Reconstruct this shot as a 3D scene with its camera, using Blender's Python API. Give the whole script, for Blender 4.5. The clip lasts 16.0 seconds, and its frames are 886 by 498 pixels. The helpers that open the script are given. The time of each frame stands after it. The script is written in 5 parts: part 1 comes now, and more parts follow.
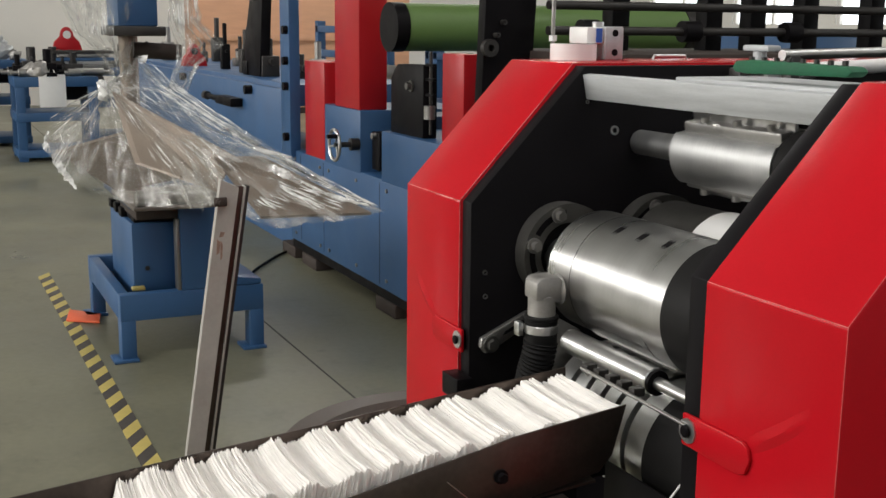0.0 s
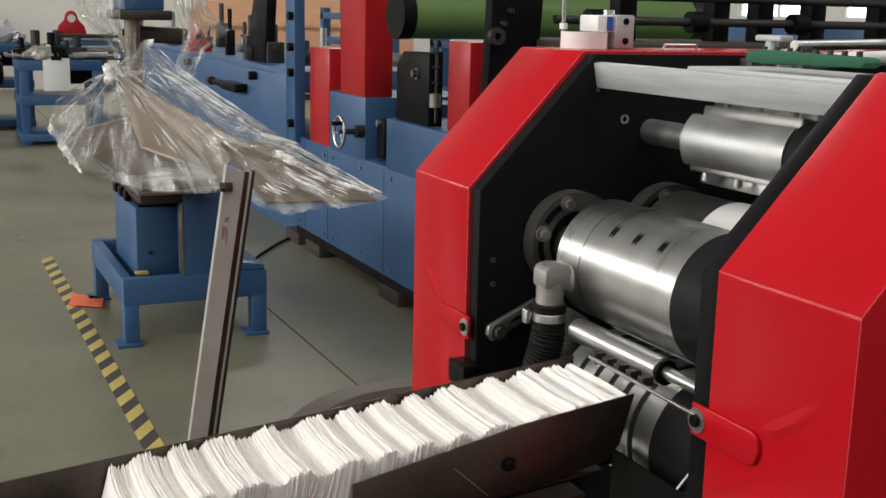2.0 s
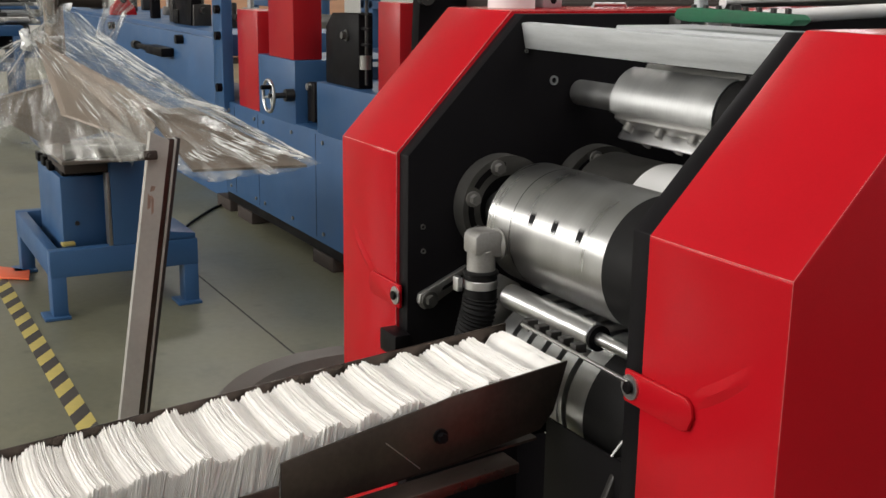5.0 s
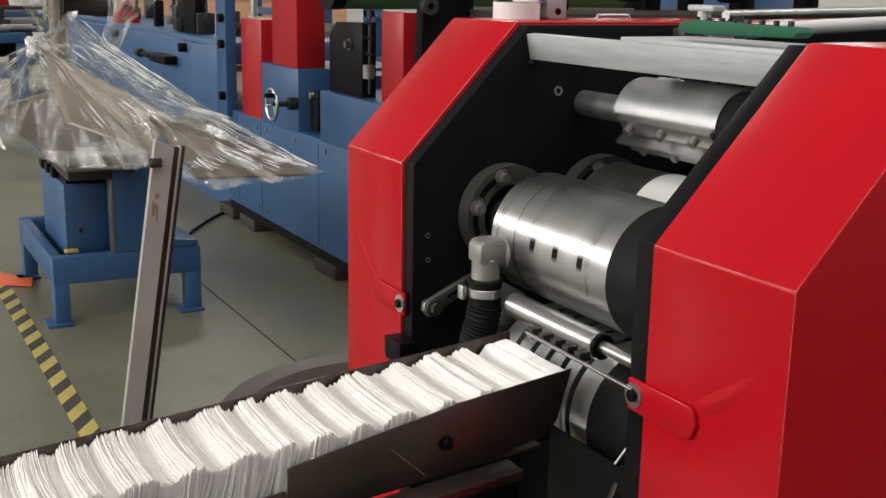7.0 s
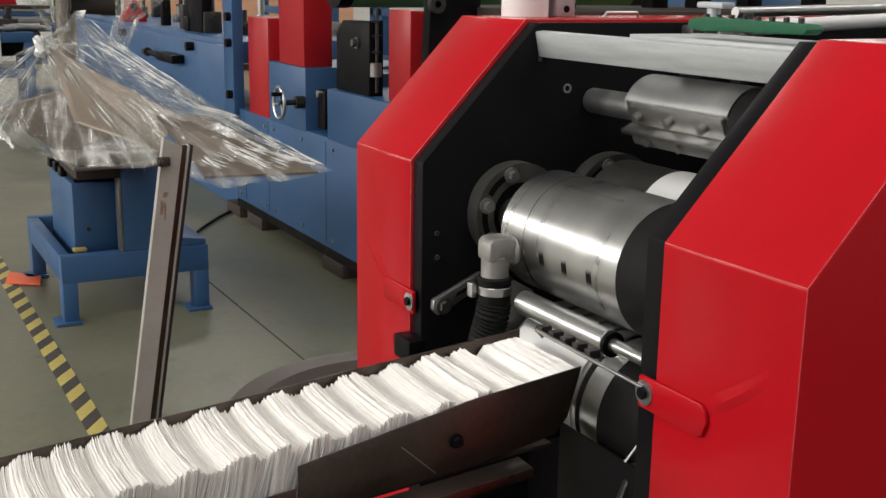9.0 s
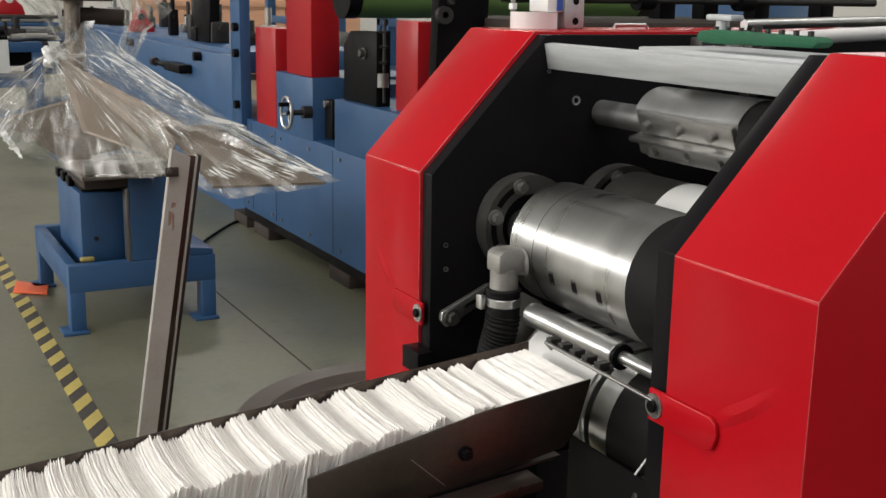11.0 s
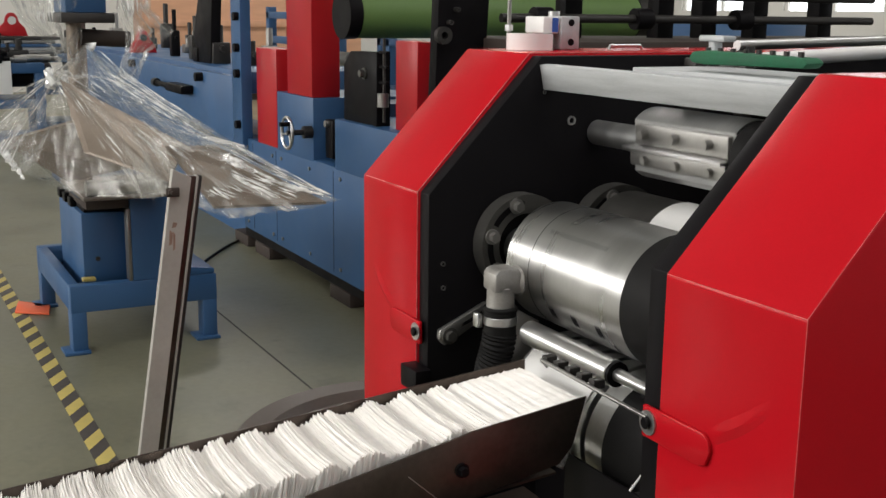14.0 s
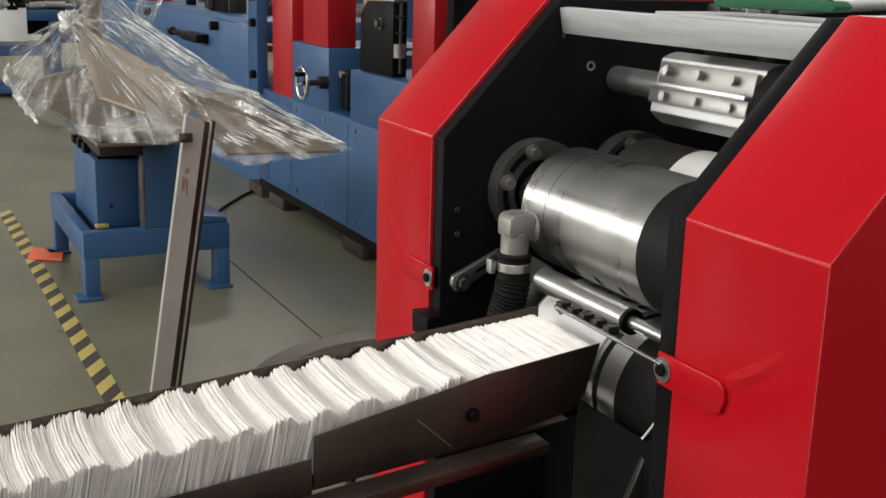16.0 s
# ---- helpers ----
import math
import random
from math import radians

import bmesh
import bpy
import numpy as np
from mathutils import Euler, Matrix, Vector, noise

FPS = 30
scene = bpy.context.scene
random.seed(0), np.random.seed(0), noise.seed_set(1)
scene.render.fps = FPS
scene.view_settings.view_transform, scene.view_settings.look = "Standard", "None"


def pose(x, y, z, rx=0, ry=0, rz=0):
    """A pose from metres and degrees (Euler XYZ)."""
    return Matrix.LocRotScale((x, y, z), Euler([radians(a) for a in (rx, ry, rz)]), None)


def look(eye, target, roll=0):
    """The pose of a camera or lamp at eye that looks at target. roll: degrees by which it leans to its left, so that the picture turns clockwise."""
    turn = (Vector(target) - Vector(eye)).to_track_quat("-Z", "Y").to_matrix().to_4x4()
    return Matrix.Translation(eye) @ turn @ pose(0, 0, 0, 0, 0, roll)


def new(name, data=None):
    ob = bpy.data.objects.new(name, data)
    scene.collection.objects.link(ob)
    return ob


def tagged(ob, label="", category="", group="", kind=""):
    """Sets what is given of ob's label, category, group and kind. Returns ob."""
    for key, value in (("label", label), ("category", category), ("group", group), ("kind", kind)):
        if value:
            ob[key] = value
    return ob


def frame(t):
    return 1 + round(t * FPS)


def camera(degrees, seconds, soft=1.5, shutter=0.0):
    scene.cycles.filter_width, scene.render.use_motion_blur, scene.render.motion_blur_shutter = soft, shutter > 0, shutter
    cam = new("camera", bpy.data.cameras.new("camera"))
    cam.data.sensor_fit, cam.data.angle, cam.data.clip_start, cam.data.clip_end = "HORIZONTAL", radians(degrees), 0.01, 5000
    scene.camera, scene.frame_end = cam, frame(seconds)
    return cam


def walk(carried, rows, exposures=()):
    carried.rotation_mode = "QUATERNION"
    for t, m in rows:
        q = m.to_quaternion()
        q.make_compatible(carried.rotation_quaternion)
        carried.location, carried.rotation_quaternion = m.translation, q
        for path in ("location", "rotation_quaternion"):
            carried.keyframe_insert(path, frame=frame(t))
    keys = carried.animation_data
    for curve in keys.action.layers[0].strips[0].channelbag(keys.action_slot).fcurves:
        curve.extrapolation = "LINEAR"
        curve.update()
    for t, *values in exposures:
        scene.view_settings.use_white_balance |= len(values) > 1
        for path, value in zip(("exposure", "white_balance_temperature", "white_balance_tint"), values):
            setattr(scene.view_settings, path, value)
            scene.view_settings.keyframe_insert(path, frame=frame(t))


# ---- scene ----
cam = camera(42.9, 16.0, 1.5, 0.4)

PATH = [
    (0, (1.545, -0.756, 1.415), (-0.232, 0.076, 1.026), 0.6),
    (0.5, (1.539, -0.749, 1.415), (-0.241, 0.069, 1.009), 0.4),
    (1, (1.532, -0.754, 1.415), (-0.251, 0.053, 1.005), 0.5),
    (1.5, (1.537, -0.758, 1.412), (-0.243, 0.059, 1.005), 1.0),
    (2, (1.538, -0.764, 1.411), (-0.236, 0.064, 1.003), 1.3),
    (2.5, (1.54, -0.766, 1.411), (-0.231, 0.066, 0.996), 1.3),
    (3, (1.533, -0.762, 1.409), (-0.234, 0.07, 0.979), 1.4),
    (3.5, (1.519, -0.754, 1.41), (-0.219, 0.118, 0.943), 1.5),
    (4, (1.504, -0.75, 1.409), (-0.203, 0.177, 0.935), 1.5),
    (4.5, (1.502, -0.747, 1.41), (-0.204, 0.177, 0.925), 1.3),
    (5, (1.509, -0.737, 1.411), (-0.201, 0.185, 0.939), 0.8),
    (7.5, (1.518, -0.75, 1.414), (-0.197, 0.171, 0.958), 1.1),
    (8, (1.508, -0.747, 1.411), (-0.216, 0.148, 0.935), 0.8),
    (8.5, (1.517, -0.744, 1.414), (-0.211, 0.149, 0.947), 0.6),
    (9, (1.516, -0.752, 1.413), (-0.203, 0.16, 0.953), 0.9),
    (9.5, (1.512, -0.753, 1.417), (-0.212, 0.151, 0.958), 0.9),
    (12, (1.52, -0.758, 1.416), (-0.208, 0.15, 0.983), 0.9),
    (12.5, (1.525, -0.756, 1.418), (-0.206, 0.151, 0.992), 0.8),
    (13, (1.531, -0.756, 1.42), (-0.202, 0.15, 1.003), 0.8),
    (13.5, (1.534, -0.756, 1.421), (-0.2, 0.151, 1.007), 0.7),
    (14, (1.532, -0.758, 1.421), (-0.204, 0.147, 1.009), 0.7),
    (14.5, (1.531, -0.76, 1.418), (-0.204, 0.142, 0.999), 1.0),
    (15, (1.527, -0.759, 1.405), (-0.205, 0.132, 0.95), 1.5),
    (15.5, (1.517, -0.75, 1.398), (-0.218, 0.115, 0.907), 1.4),
    (16, (1.515, -0.749, 1.398), (-0.216, 0.128, 0.912), 1.6),
]
walk(cam, [(t, look(eye, target, roll)) for t, eye, target, roll in PATH])

# ---- light ----
world = bpy.data.worlds.new("world")
scene.world = world
world.use_nodes = True
wn = world.node_tree.nodes
sky = wn.new("ShaderNodeTexSky")
sky.sky_type = "NISHITA"
sky.sun_disc = False
sky.sun_elevation, sky.sun_rotation = radians(48), radians(200)
world.node_tree.links.new(sky.outputs[0], wn["Background"].inputs[0])
wn["Background"].inputs[1].default_value = 0.10
scene.view_settings.exposure = 0.0


def area(name, x, y, z, sx, sy, power, target, color=(1, 0.965, 0.91)):
    lamp = bpy.data.lights.new(name, "AREA")
    lamp.shape, lamp.size, lamp.size_y, lamp.energy, lamp.color = "RECTANGLE", sx, sy, power, color
    ob = new(name, lamp)
    ob.matrix_world = look((x, y, z), target)
    return ob


# daylight through the roof lights and the high windows
# The bay at x -12.5 is unseen, added to brighten the far hall.
for sx, sy, length, power in ((-12.5, 5.1, 5.8, 430), (0.8, 0.0, 16.0, 380), (5.0, 0.0, 16.0, 140)):
    area("roof_daylight", sx, sy, 6.85, 1.5, length, power, (sx, sy, 0))
area("window_daylight", -7.0, -8.85, 3.6, 18.0, 2.2, 1100, (-7.0, 0, 2.2))
area("window_daylight", 8.85, 0.5, 3.6, 13.0, 2.2, 40, (0, 0.5, 2.4))

# ---- materials ----


def mat(name, color, rough=0.5, metal=0.0, vary=0.12, scale=6.0, fine=120.0, bump=0.05, rough_vary=0.12, coat=0.0,
        stretch=(1, 1, 1), per_object=0.0, spec=0.5):
    """A surface with stains at one scale and grain at another."""
    m = bpy.data.materials.new(name)
    m.use_nodes = True
    nt = m.node_tree
    n, link = nt.nodes, nt.links.new
    b = n["Principled BSDF"]
    co = n.new("ShaderNodeTexCoord")
    mp = n.new("ShaderNodeMapping")
    mp.inputs["Scale"].default_value = stretch
    link(co.outputs["Object"], mp.inputs["Vector"])
    big, small = n.new("ShaderNodeTexNoise"), n.new("ShaderNodeTexNoise")
    big.inputs["Scale"].default_value, big.inputs["Detail"].default_value = scale, 6
    small.inputs["Scale"].default_value, small.inputs["Detail"].default_value = fine, 3
    for t in (big, small):
        link(mp.outputs[0], t.inputs["Vector"])
    add = n.new("ShaderNodeMath")
    add.operation = "MULTIPLY_ADD"
    link(small.outputs["Fac"], add.inputs[0])
    add.inputs[1].default_value = 0.35
    link(big.outputs["Fac"], add.inputs[2])
    ramp = n.new("ShaderNodeMapRange")
    ramp.inputs["From Min"].default_value, ramp.inputs["From Max"].default_value = 0.35, 1.0
    ramp.inputs["To Min"].default_value, ramp.inputs["To Max"].default_value = 1 - vary, 1 + vary
    link(add.outputs[0], ramp.inputs["Value"])
    mul = n.new("ShaderNodeVectorMath")
    mul.operation = "SCALE"
    mul.inputs[0].default_value = color
    if per_object:
        info = n.new("ShaderNodeObjectInfo")
        ob_range = n.new("ShaderNodeMapRange")
        ob_range.inputs["To Min"].default_value, ob_range.inputs["To Max"].default_value = 1 - per_object, 1 + per_object
        link(info.outputs["Random"], ob_range.inputs["Value"])
        both = n.new("ShaderNodeMath")
        both.operation = "MULTIPLY"
        link(ob_range.outputs[0], both.inputs[0])
        link(ramp.outputs[0], both.inputs[1])
        link(both.outputs[0], mul.inputs["Scale"])
    else:
        link(ramp.outputs[0], mul.inputs["Scale"])
    link(mul.outputs[0], b.inputs["Base Color"])
    rr = n.new("ShaderNodeMapRange")
    rr.inputs["From Min"].default_value, rr.inputs["From Max"].default_value = 0.3, 0.75
    rr.inputs["To Min"].default_value, rr.inputs["To Max"].default_value = max(0.02, rough - rough_vary), min(1, rough + rough_vary)
    link(big.outputs["Fac"], rr.inputs["Value"])
    link(rr.outputs[0], b.inputs["Roughness"])
    b.inputs["Metallic"].default_value = metal
    b.inputs["Coat Weight"].default_value = coat
    b.inputs["Coat Roughness"].default_value = 0.08
    b.inputs["Specular IOR Level"].default_value = spec
    if bump:
        bp = n.new("ShaderNodeBump")
        bp.inputs["Strength"].default_value, bp.inputs["Distance"].default_value = bump, 0.002
        link(add.outputs[0], bp.inputs["Height"])
        link(bp.outputs[0], b.inputs["Normal"])
    return m


RED = mat("red_paint", (0.45, 0.0065, 0.013), 0.22, 0, 0.09, 5, 300, 0.03, 0.06, spec=0.12)
# Paler red for guard edges: wear plus the highlight of the bend.
EDGE_GLINT_WEAR = mat("red_edge_glint_wear", (0.62, 0.16, 0.15), 0.30, 0.2, 0.35, 18, 200, 0.03, 0.1)
RED_FAR = mat("red_sheet_paint", (0.40, 0.010, 0.015), 0.36, 0, 0.12, 4, 200, 0.05, 0.08, spec=0.3)
BLACK = mat("black_paint", (0.0068, 0.0060, 0.0068), 0.46, 0, 0.25, 7, 250, 0.05, 0.1, spec=0.08)
BLACK_MATT = mat("black_rubber", (0.008, 0.0075, 0.0075), 0.6, 0, 0.2, 9, 200, 0.08, 0.1, spec=0.15)
DARK = mat("dark_oily_steel", (0.035, 0.032, 0.030), 0.45, 0.4, 0.3, 12, 160, 0.08)
STEEL = mat("turned_steel", (0.47, 0.466, 0.455), 0.31, 1.0, 0.13, 2.5, 45, 0.003, 0.06, stretch=(9, 1, 1))
BAND = mat("blasted_steel", (0.62, 0.62, 0.61), 0.40, 1.0, 0.2, 14, 160, 0.06)
KNIFE_STEEL = mat("ground_steel", (0.40, 0.40, 0.395), 0.46, 1.0, 0.16, 4, 60, 0.02, 0.06, stretch=(6, 1, 1))
RUST = mat("rust_stain", (0.28, 0.18, 0.14), 0.8, 0, 0.4, 60, 300, 0.1)
CHROME = mat("polished_steel", (0.58, 0.575, 0.57), 0.33, 1.0, 0.10, 8, 90, 0.008, 0.04)
GREY_STEEL = mat("grey_steel", (0.30, 0.29, 0.275), 0.42, 0.85, 0.2, 10, 140, 0.08)
RING = mat("ring_steel", (0.14, 0.135, 0.125), 0.40, 0.8, 0.2, 14, 140, 0.06)
ALU = mat("cast_aluminium", (0.36, 0.345, 0.325), 0.5, 0.75, 0.25, 40, 260, 0.25)
BAR = mat("milled_aluminium", (0.45, 0.46, 0.465), 0.58, 0.35, 0.20, 9, 120, 0.04, stretch=(1, 12, 12))
CHANNEL = mat("worn_channel", (0.40, 0.378, 0.345), 0.6, 0.2, 0.16, 7, 90, 0.12)
TRAY = mat("brown_steel_sheet", (0.080, 0.062, 0.052), 0.36, 0.75, 0.45, 9, 140, 0.06)
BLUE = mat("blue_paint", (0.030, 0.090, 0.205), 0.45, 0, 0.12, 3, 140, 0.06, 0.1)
# Darkened copy of BLUE: recess shade in the colour; also dark table and seams.
BLUE_DARK_SHADE = mat("blue_paint_dark_shade", (0.012, 0.030, 0.07), 0.55, 0, 0.15, 3, 140, 0.06)
PAPER = mat("napkin_tissue", (0.90, 0.87, 0.83), 0.95, 0, 0.05, 60, 700, 0.35, 0.03, per_object=0.04, spec=0.1)
WHITE = mat("white_paper", (0.80, 0.79, 0.77), 0.85, 0, 0.03, 20, 300, 0.1, spec=0.2)
WHITE_PLASTIC = mat("white_plastic", (0.78, 0.76, 0.74), 0.4, 0, 0.04, 20, 200, 0.03)
GREEN_ROLL = mat("green_rubber", (0.115, 0.20, 0.055), 0.55, 0, 0.12, 3, 90, 0.08)
GREEN = mat("green_brush", (0.010, 0.10, 0.045), 0.75, 0, 0.3, 30, 300, 0.4)
BLUE_LABEL = mat("blue_label", (0.03, 0.10, 0.42), 0.4, 0, 0.05)
YELLOW = mat("yellow_tape", (0.50, 0.40, 0.115), 0.6, 0, 0.18, 12, 150, 0.05, per_object=0.06)
TAPE_BLACK = mat("black_tape", (0.060, 0.052, 0.046), 0.6, 0, 0.25, 12, 150, 0.05, per_object=0.1)
ORANGE = mat("orange_plastic", (0.75, 0.13, 0.05), 0.5, 0, 0.1)
PINE = mat("orange_wood", (0.48, 0.26, 0.155), 0.6, 0, 0.15, 2, 60, 0.08, stretch=(1, 1, 6))
WALLM = mat("painted_wall", (0.66, 0.645, 0.61), 0.8, 0, 0.06, 0.8, 40, 0.05)
ROOFM = mat("roof_sheet", (0.42, 0.43, 0.43), 0.7, 0, 0.08, 0.8, 40, 0.05)
GREY_PLATE = mat("brushed_plate", (0.20, 0.175, 0.155), 0.42, 0.7, 0.12, 5, 100, 0.05, stretch=(1, 1, 6))
DISH = mat("brown_leather", (0.085, 0.072, 0.062), 0.55, 0, 0.2, 8, 120, 0.1)
BROWN = mat("rusty_block", (0.035, 0.024, 0.019), 0.8, 0, 0.3, 10, 100, 0.2)
LIT = bpy.data.materials.new("bright_window")
LIT.use_nodes = True
LIT.node_tree.nodes["Principled BSDF"].inputs["Base Color"].default_value = (0.8, 0.85, 0.9, 1)
LIT.node_tree.nodes["Principled BSDF"].inputs["Emission Color"].default_value = (0.92, 0.96, 1, 1)
LIT.node_tree.nodes["Principled BSDF"].inputs["Emission Strength"].default_value = 2.2


def floor_mat():
    """Sealed grey-green concrete with scuffs and soft stains."""
    m = mat("sealed_concrete", (0.163, 0.158, 0.108), 0.40, 0, 0.32, 1.4, 30, 0.08, 0.14)
    n, link = m.node_tree.nodes, m.node_tree.links.new
    b = n["Principled BSDF"]
    base = b.inputs["Base Color"].links[0].from_socket
    co = n.new("ShaderNodeTexCoord")
    stain, speck = n.new("ShaderNodeTexNoise"), n.new("ShaderNodeTexVoronoi")
    stain.inputs["Scale"].default_value, stain.inputs["Detail"].default_value = 4.5, 8
    stain.inputs["Roughness"].default_value = 0.7
    speck.inputs["Scale"].default_value = 3.0
    link(co.outputs["Object"], stain.inputs["Vector"]), link(co.outputs["Object"], speck.inputs["Vector"])
    dirt = n.new("ShaderNodeMapRange")
    dirt.inputs["From Min"].default_value, dirt.inputs["From Max"].default_value = 0.55, 0.78
    dirt.inputs["To Min"].default_value, dirt.inputs["To Max"].default_value = 1.0, 0.66
    link(stain.outputs["Fac"], dirt.inputs["Value"])
    spots = n.new("ShaderNodeMapRange")
    spots.inputs["From Min"].default_value, spots.inputs["From Max"].default_value = 0.03, 0.09
    spots.inputs["To Min"].default_value, spots.inputs["To Max"].default_value = 0.72, 1.0
    link(speck.outputs["Distance"], spots.inputs["Value"])
    wear = n.new("ShaderNodeMath")
    wear.operation = "MULTIPLY"
    link(dirt.outputs[0], wear.inputs[0]), link(spots.outputs[0], wear.inputs[1])
    out = n.new("ShaderNodeVectorMath")
    out.operation = "SCALE"
    link(base, out.inputs[0]), link(wear.outputs[0], out.inputs["Scale"])
    link(out.outputs[0], b.inputs["Base Color"])
    return m


FLOOR = floor_mat()
JOINT = mat("joint_filler", (0.045, 0.042, 0.034), 0.8, 0, 0.3, 9, 90, 0.1)


WRAPPED = mat("wrapped_plate", (0.21, 0.165, 0.13), 0.38, 0.4, 0.22, 7, 90, 0.06)


def film_mat():
    """Clear stretch film: pulled folds run with the sheet, their highlights painted as whiter streaks."""
    m = bpy.data.materials.new("stretch_film")
    m.use_nodes = True
    nt = m.node_tree
    n, link = nt.nodes, nt.links.new
    b = n["Principled BSDF"]
    b.inputs["Base Color"].default_value = (0.66, 0.645, 0.61, 1)
    b.inputs["Roughness"].default_value = 0.07
    b.inputs["IOR"].default_value = 2.3
    clear = n.new("ShaderNodeBsdfTransparent")
    clear.inputs[0].default_value = (0.97, 0.975, 0.97, 1)
    mix = n.new("ShaderNodeMixShader")
    uv = n.new("ShaderNodeUVMap")
    uv.uv_map = "sheet"
    mp = n.new("ShaderNodeMapping")
    mp.inputs["Scale"].default_value = (1.0, 1.0, 1.0)
    link(uv.outputs[0], mp.inputs[0])
    streak, crumple = n.new("ShaderNodeTexNoise"), n.new("ShaderNodeTexNoise")
    streak.inputs["Scale"].default_value, streak.inputs["Detail"].default_value = 1.0, 5
    streak.inputs["Distortion"].default_value = 0.12
    co = n.new("ShaderNodeTexCoord")
    crumple.inputs["Scale"].default_value, crumple.inputs["Detail"].default_value = 13, 4
    link(mp.outputs[0], streak.inputs["Vector"])
    link(co.outputs["Object"], crumple.inputs["Vector"])
    both = n.new("ShaderNodeMath")
    both.operation = "MULTIPLY_ADD"
    both.inputs[1].default_value = 0.5
    link(crumple.outputs["Fac"], both.inputs[0])
    link(streak.outputs["Fac"], both.inputs[2])
    # Ridges turn more opaque and white, imitating highlights on the folds.
    ramp = n.new("ShaderNodeMapRange")
    ramp.interpolation_type = "SMOOTHSTEP"
    ramp.inputs["From Min"].default_value, ramp.inputs["From Max"].default_value = 0.70, 1.02
    ramp.inputs["To Min"].default_value, ramp.inputs["To Max"].default_value = 0.05, 0.58
    link(both.outputs[0], ramp.inputs["Value"])
    bp = n.new("ShaderNodeBump")
    bp.inputs["Strength"].default_value, bp.inputs["Distance"].default_value = 1.0, 0.03
    link(both.outputs[0], bp.inputs["Height"])
    link(bp.outputs[0], b.inputs["Normal"])
    link(ramp.outputs[0], mix.inputs[0])
    link(clear.outputs[0], mix.inputs[1])
    link(b.outputs[0], mix.inputs[2])
    link(mix.outputs[0], n["Material Output"].inputs[0])
    return m


FILM = film_mat()


def glint_fold_mat():
    """Doubled film in a pulled fold: glossier than the sheet, uneven along its length; its whiteness stands in for
    glints.
    """
    m = bpy.data.materials.new("film_glint_fold")
    m.use_nodes = True
    n, link = m.node_tree.nodes, m.node_tree.links.new
    b = n["Principled BSDF"]
    b.inputs["Base Color"].default_value = (0.82, 0.82, 0.80, 1)
    b.inputs["Roughness"].default_value = 0.07
    b.inputs["IOR"].default_value = 2.3
    clear, mix, co = n.new("ShaderNodeBsdfTransparent"), n.new("ShaderNodeMixShader"), n.new("ShaderNodeTexCoord")
    grain, ramp = n.new("ShaderNodeTexNoise"), n.new("ShaderNodeMapRange")
    grain.inputs["Scale"].default_value, grain.inputs["Detail"].default_value = 12, 3
    ramp.inputs["From Min"].default_value, ramp.inputs["From Max"].default_value = 0.45, 0.62
    ramp.inputs["To Min"].default_value, ramp.inputs["To Max"].default_value = 0.05, 1.0
    link(co.outputs["Object"], grain.inputs["Vector"])
    link(grain.outputs["Fac"], ramp.inputs["Value"])
    link(ramp.outputs[0], mix.inputs[0])
    link(clear.outputs[0], mix.inputs[1])
    link(b.outputs[0], mix.inputs[2])
    link(mix.outputs[0], n["Material Output"].inputs[0])
    return m


GLINT_FOLD = glint_fold_mat()

# ---- building helpers ----


def box(bm, x0, x1, y0, y1, z0, z1, bevel=0.0):
    made = bmesh.ops.create_cube(bm, size=1)["verts"]
    for v in made:
        v.co = Vector(((x0 + x1) / 2 + v.co.x * (x1 - x0), (y0 + y1) / 2 + v.co.y * (y1 - y0), (z0 + z1) / 2 + v.co.z * (z1 - z0)))
    if bevel:
        edges = {e for v in made for e in v.link_edges}
        bmesh.ops.bevel(bm, geom=list(edges), offset=bevel, segments=2, affect="EDGES", profile=0.5)
    return bm


def rod(bm, p0, p1, r0, r1=None, seg=24, bevel=0.0):
    """A round bar from p0 to p1."""
    p0, p1 = Vector(p0), Vector(p1)
    d = p1 - p0
    m = Matrix.Translation((p0 + p1) / 2) @ d.to_track_quat("Z", "Y").to_matrix().to_4x4()
    had = len(bm.faces)
    made = bmesh.ops.create_cone(bm, cap_ends=True, segments=seg, radius1=r0, radius2=r0 if r1 is None else r1, depth=d.length, matrix=m)["verts"]
    if bevel:
        caps = {f for v in made for f in v.link_faces if len(f.verts) > 4}
        bmesh.ops.bevel(bm, geom=list({e for f in caps for e in f.edges}), offset=bevel, segments=1, affect="EDGES", profile=0.5)
    bm.faces.ensure_lookup_table()
    for f in bm.faces[had:]:
        f.smooth = True
    return bm


def prism(bm, outline, axis, a, b, bevel=0.0):
    """A plate: the outline (in the two other axes, in order) drawn from a to b along axis."""
    def put(p, v):
        return {"x": (v, p[0], p[1]), "y": (p[0], v, p[1]), "z": (p[0], p[1], v)}[axis]
    lo = [bm.verts.new(put(p, a)) for p in outline]
    hi = [bm.verts.new(put(p, b)) for p in outline]
    n = len(outline)
    faces = [bm.faces.new(lo[::-1]), bm.faces.new(hi)]
    faces += [bm.faces.new((lo[i], lo[(i + 1) % n], hi[(i + 1) % n], hi[i])) for i in range(n)]
    bmesh.ops.recalc_face_normals(bm, faces=faces)
    if bevel:
        bmesh.ops.bevel(bm, geom=list({e for f in faces for e in f.edges}), offset=bevel, segments=2, affect="EDGES", profile=0.5)
    return bm


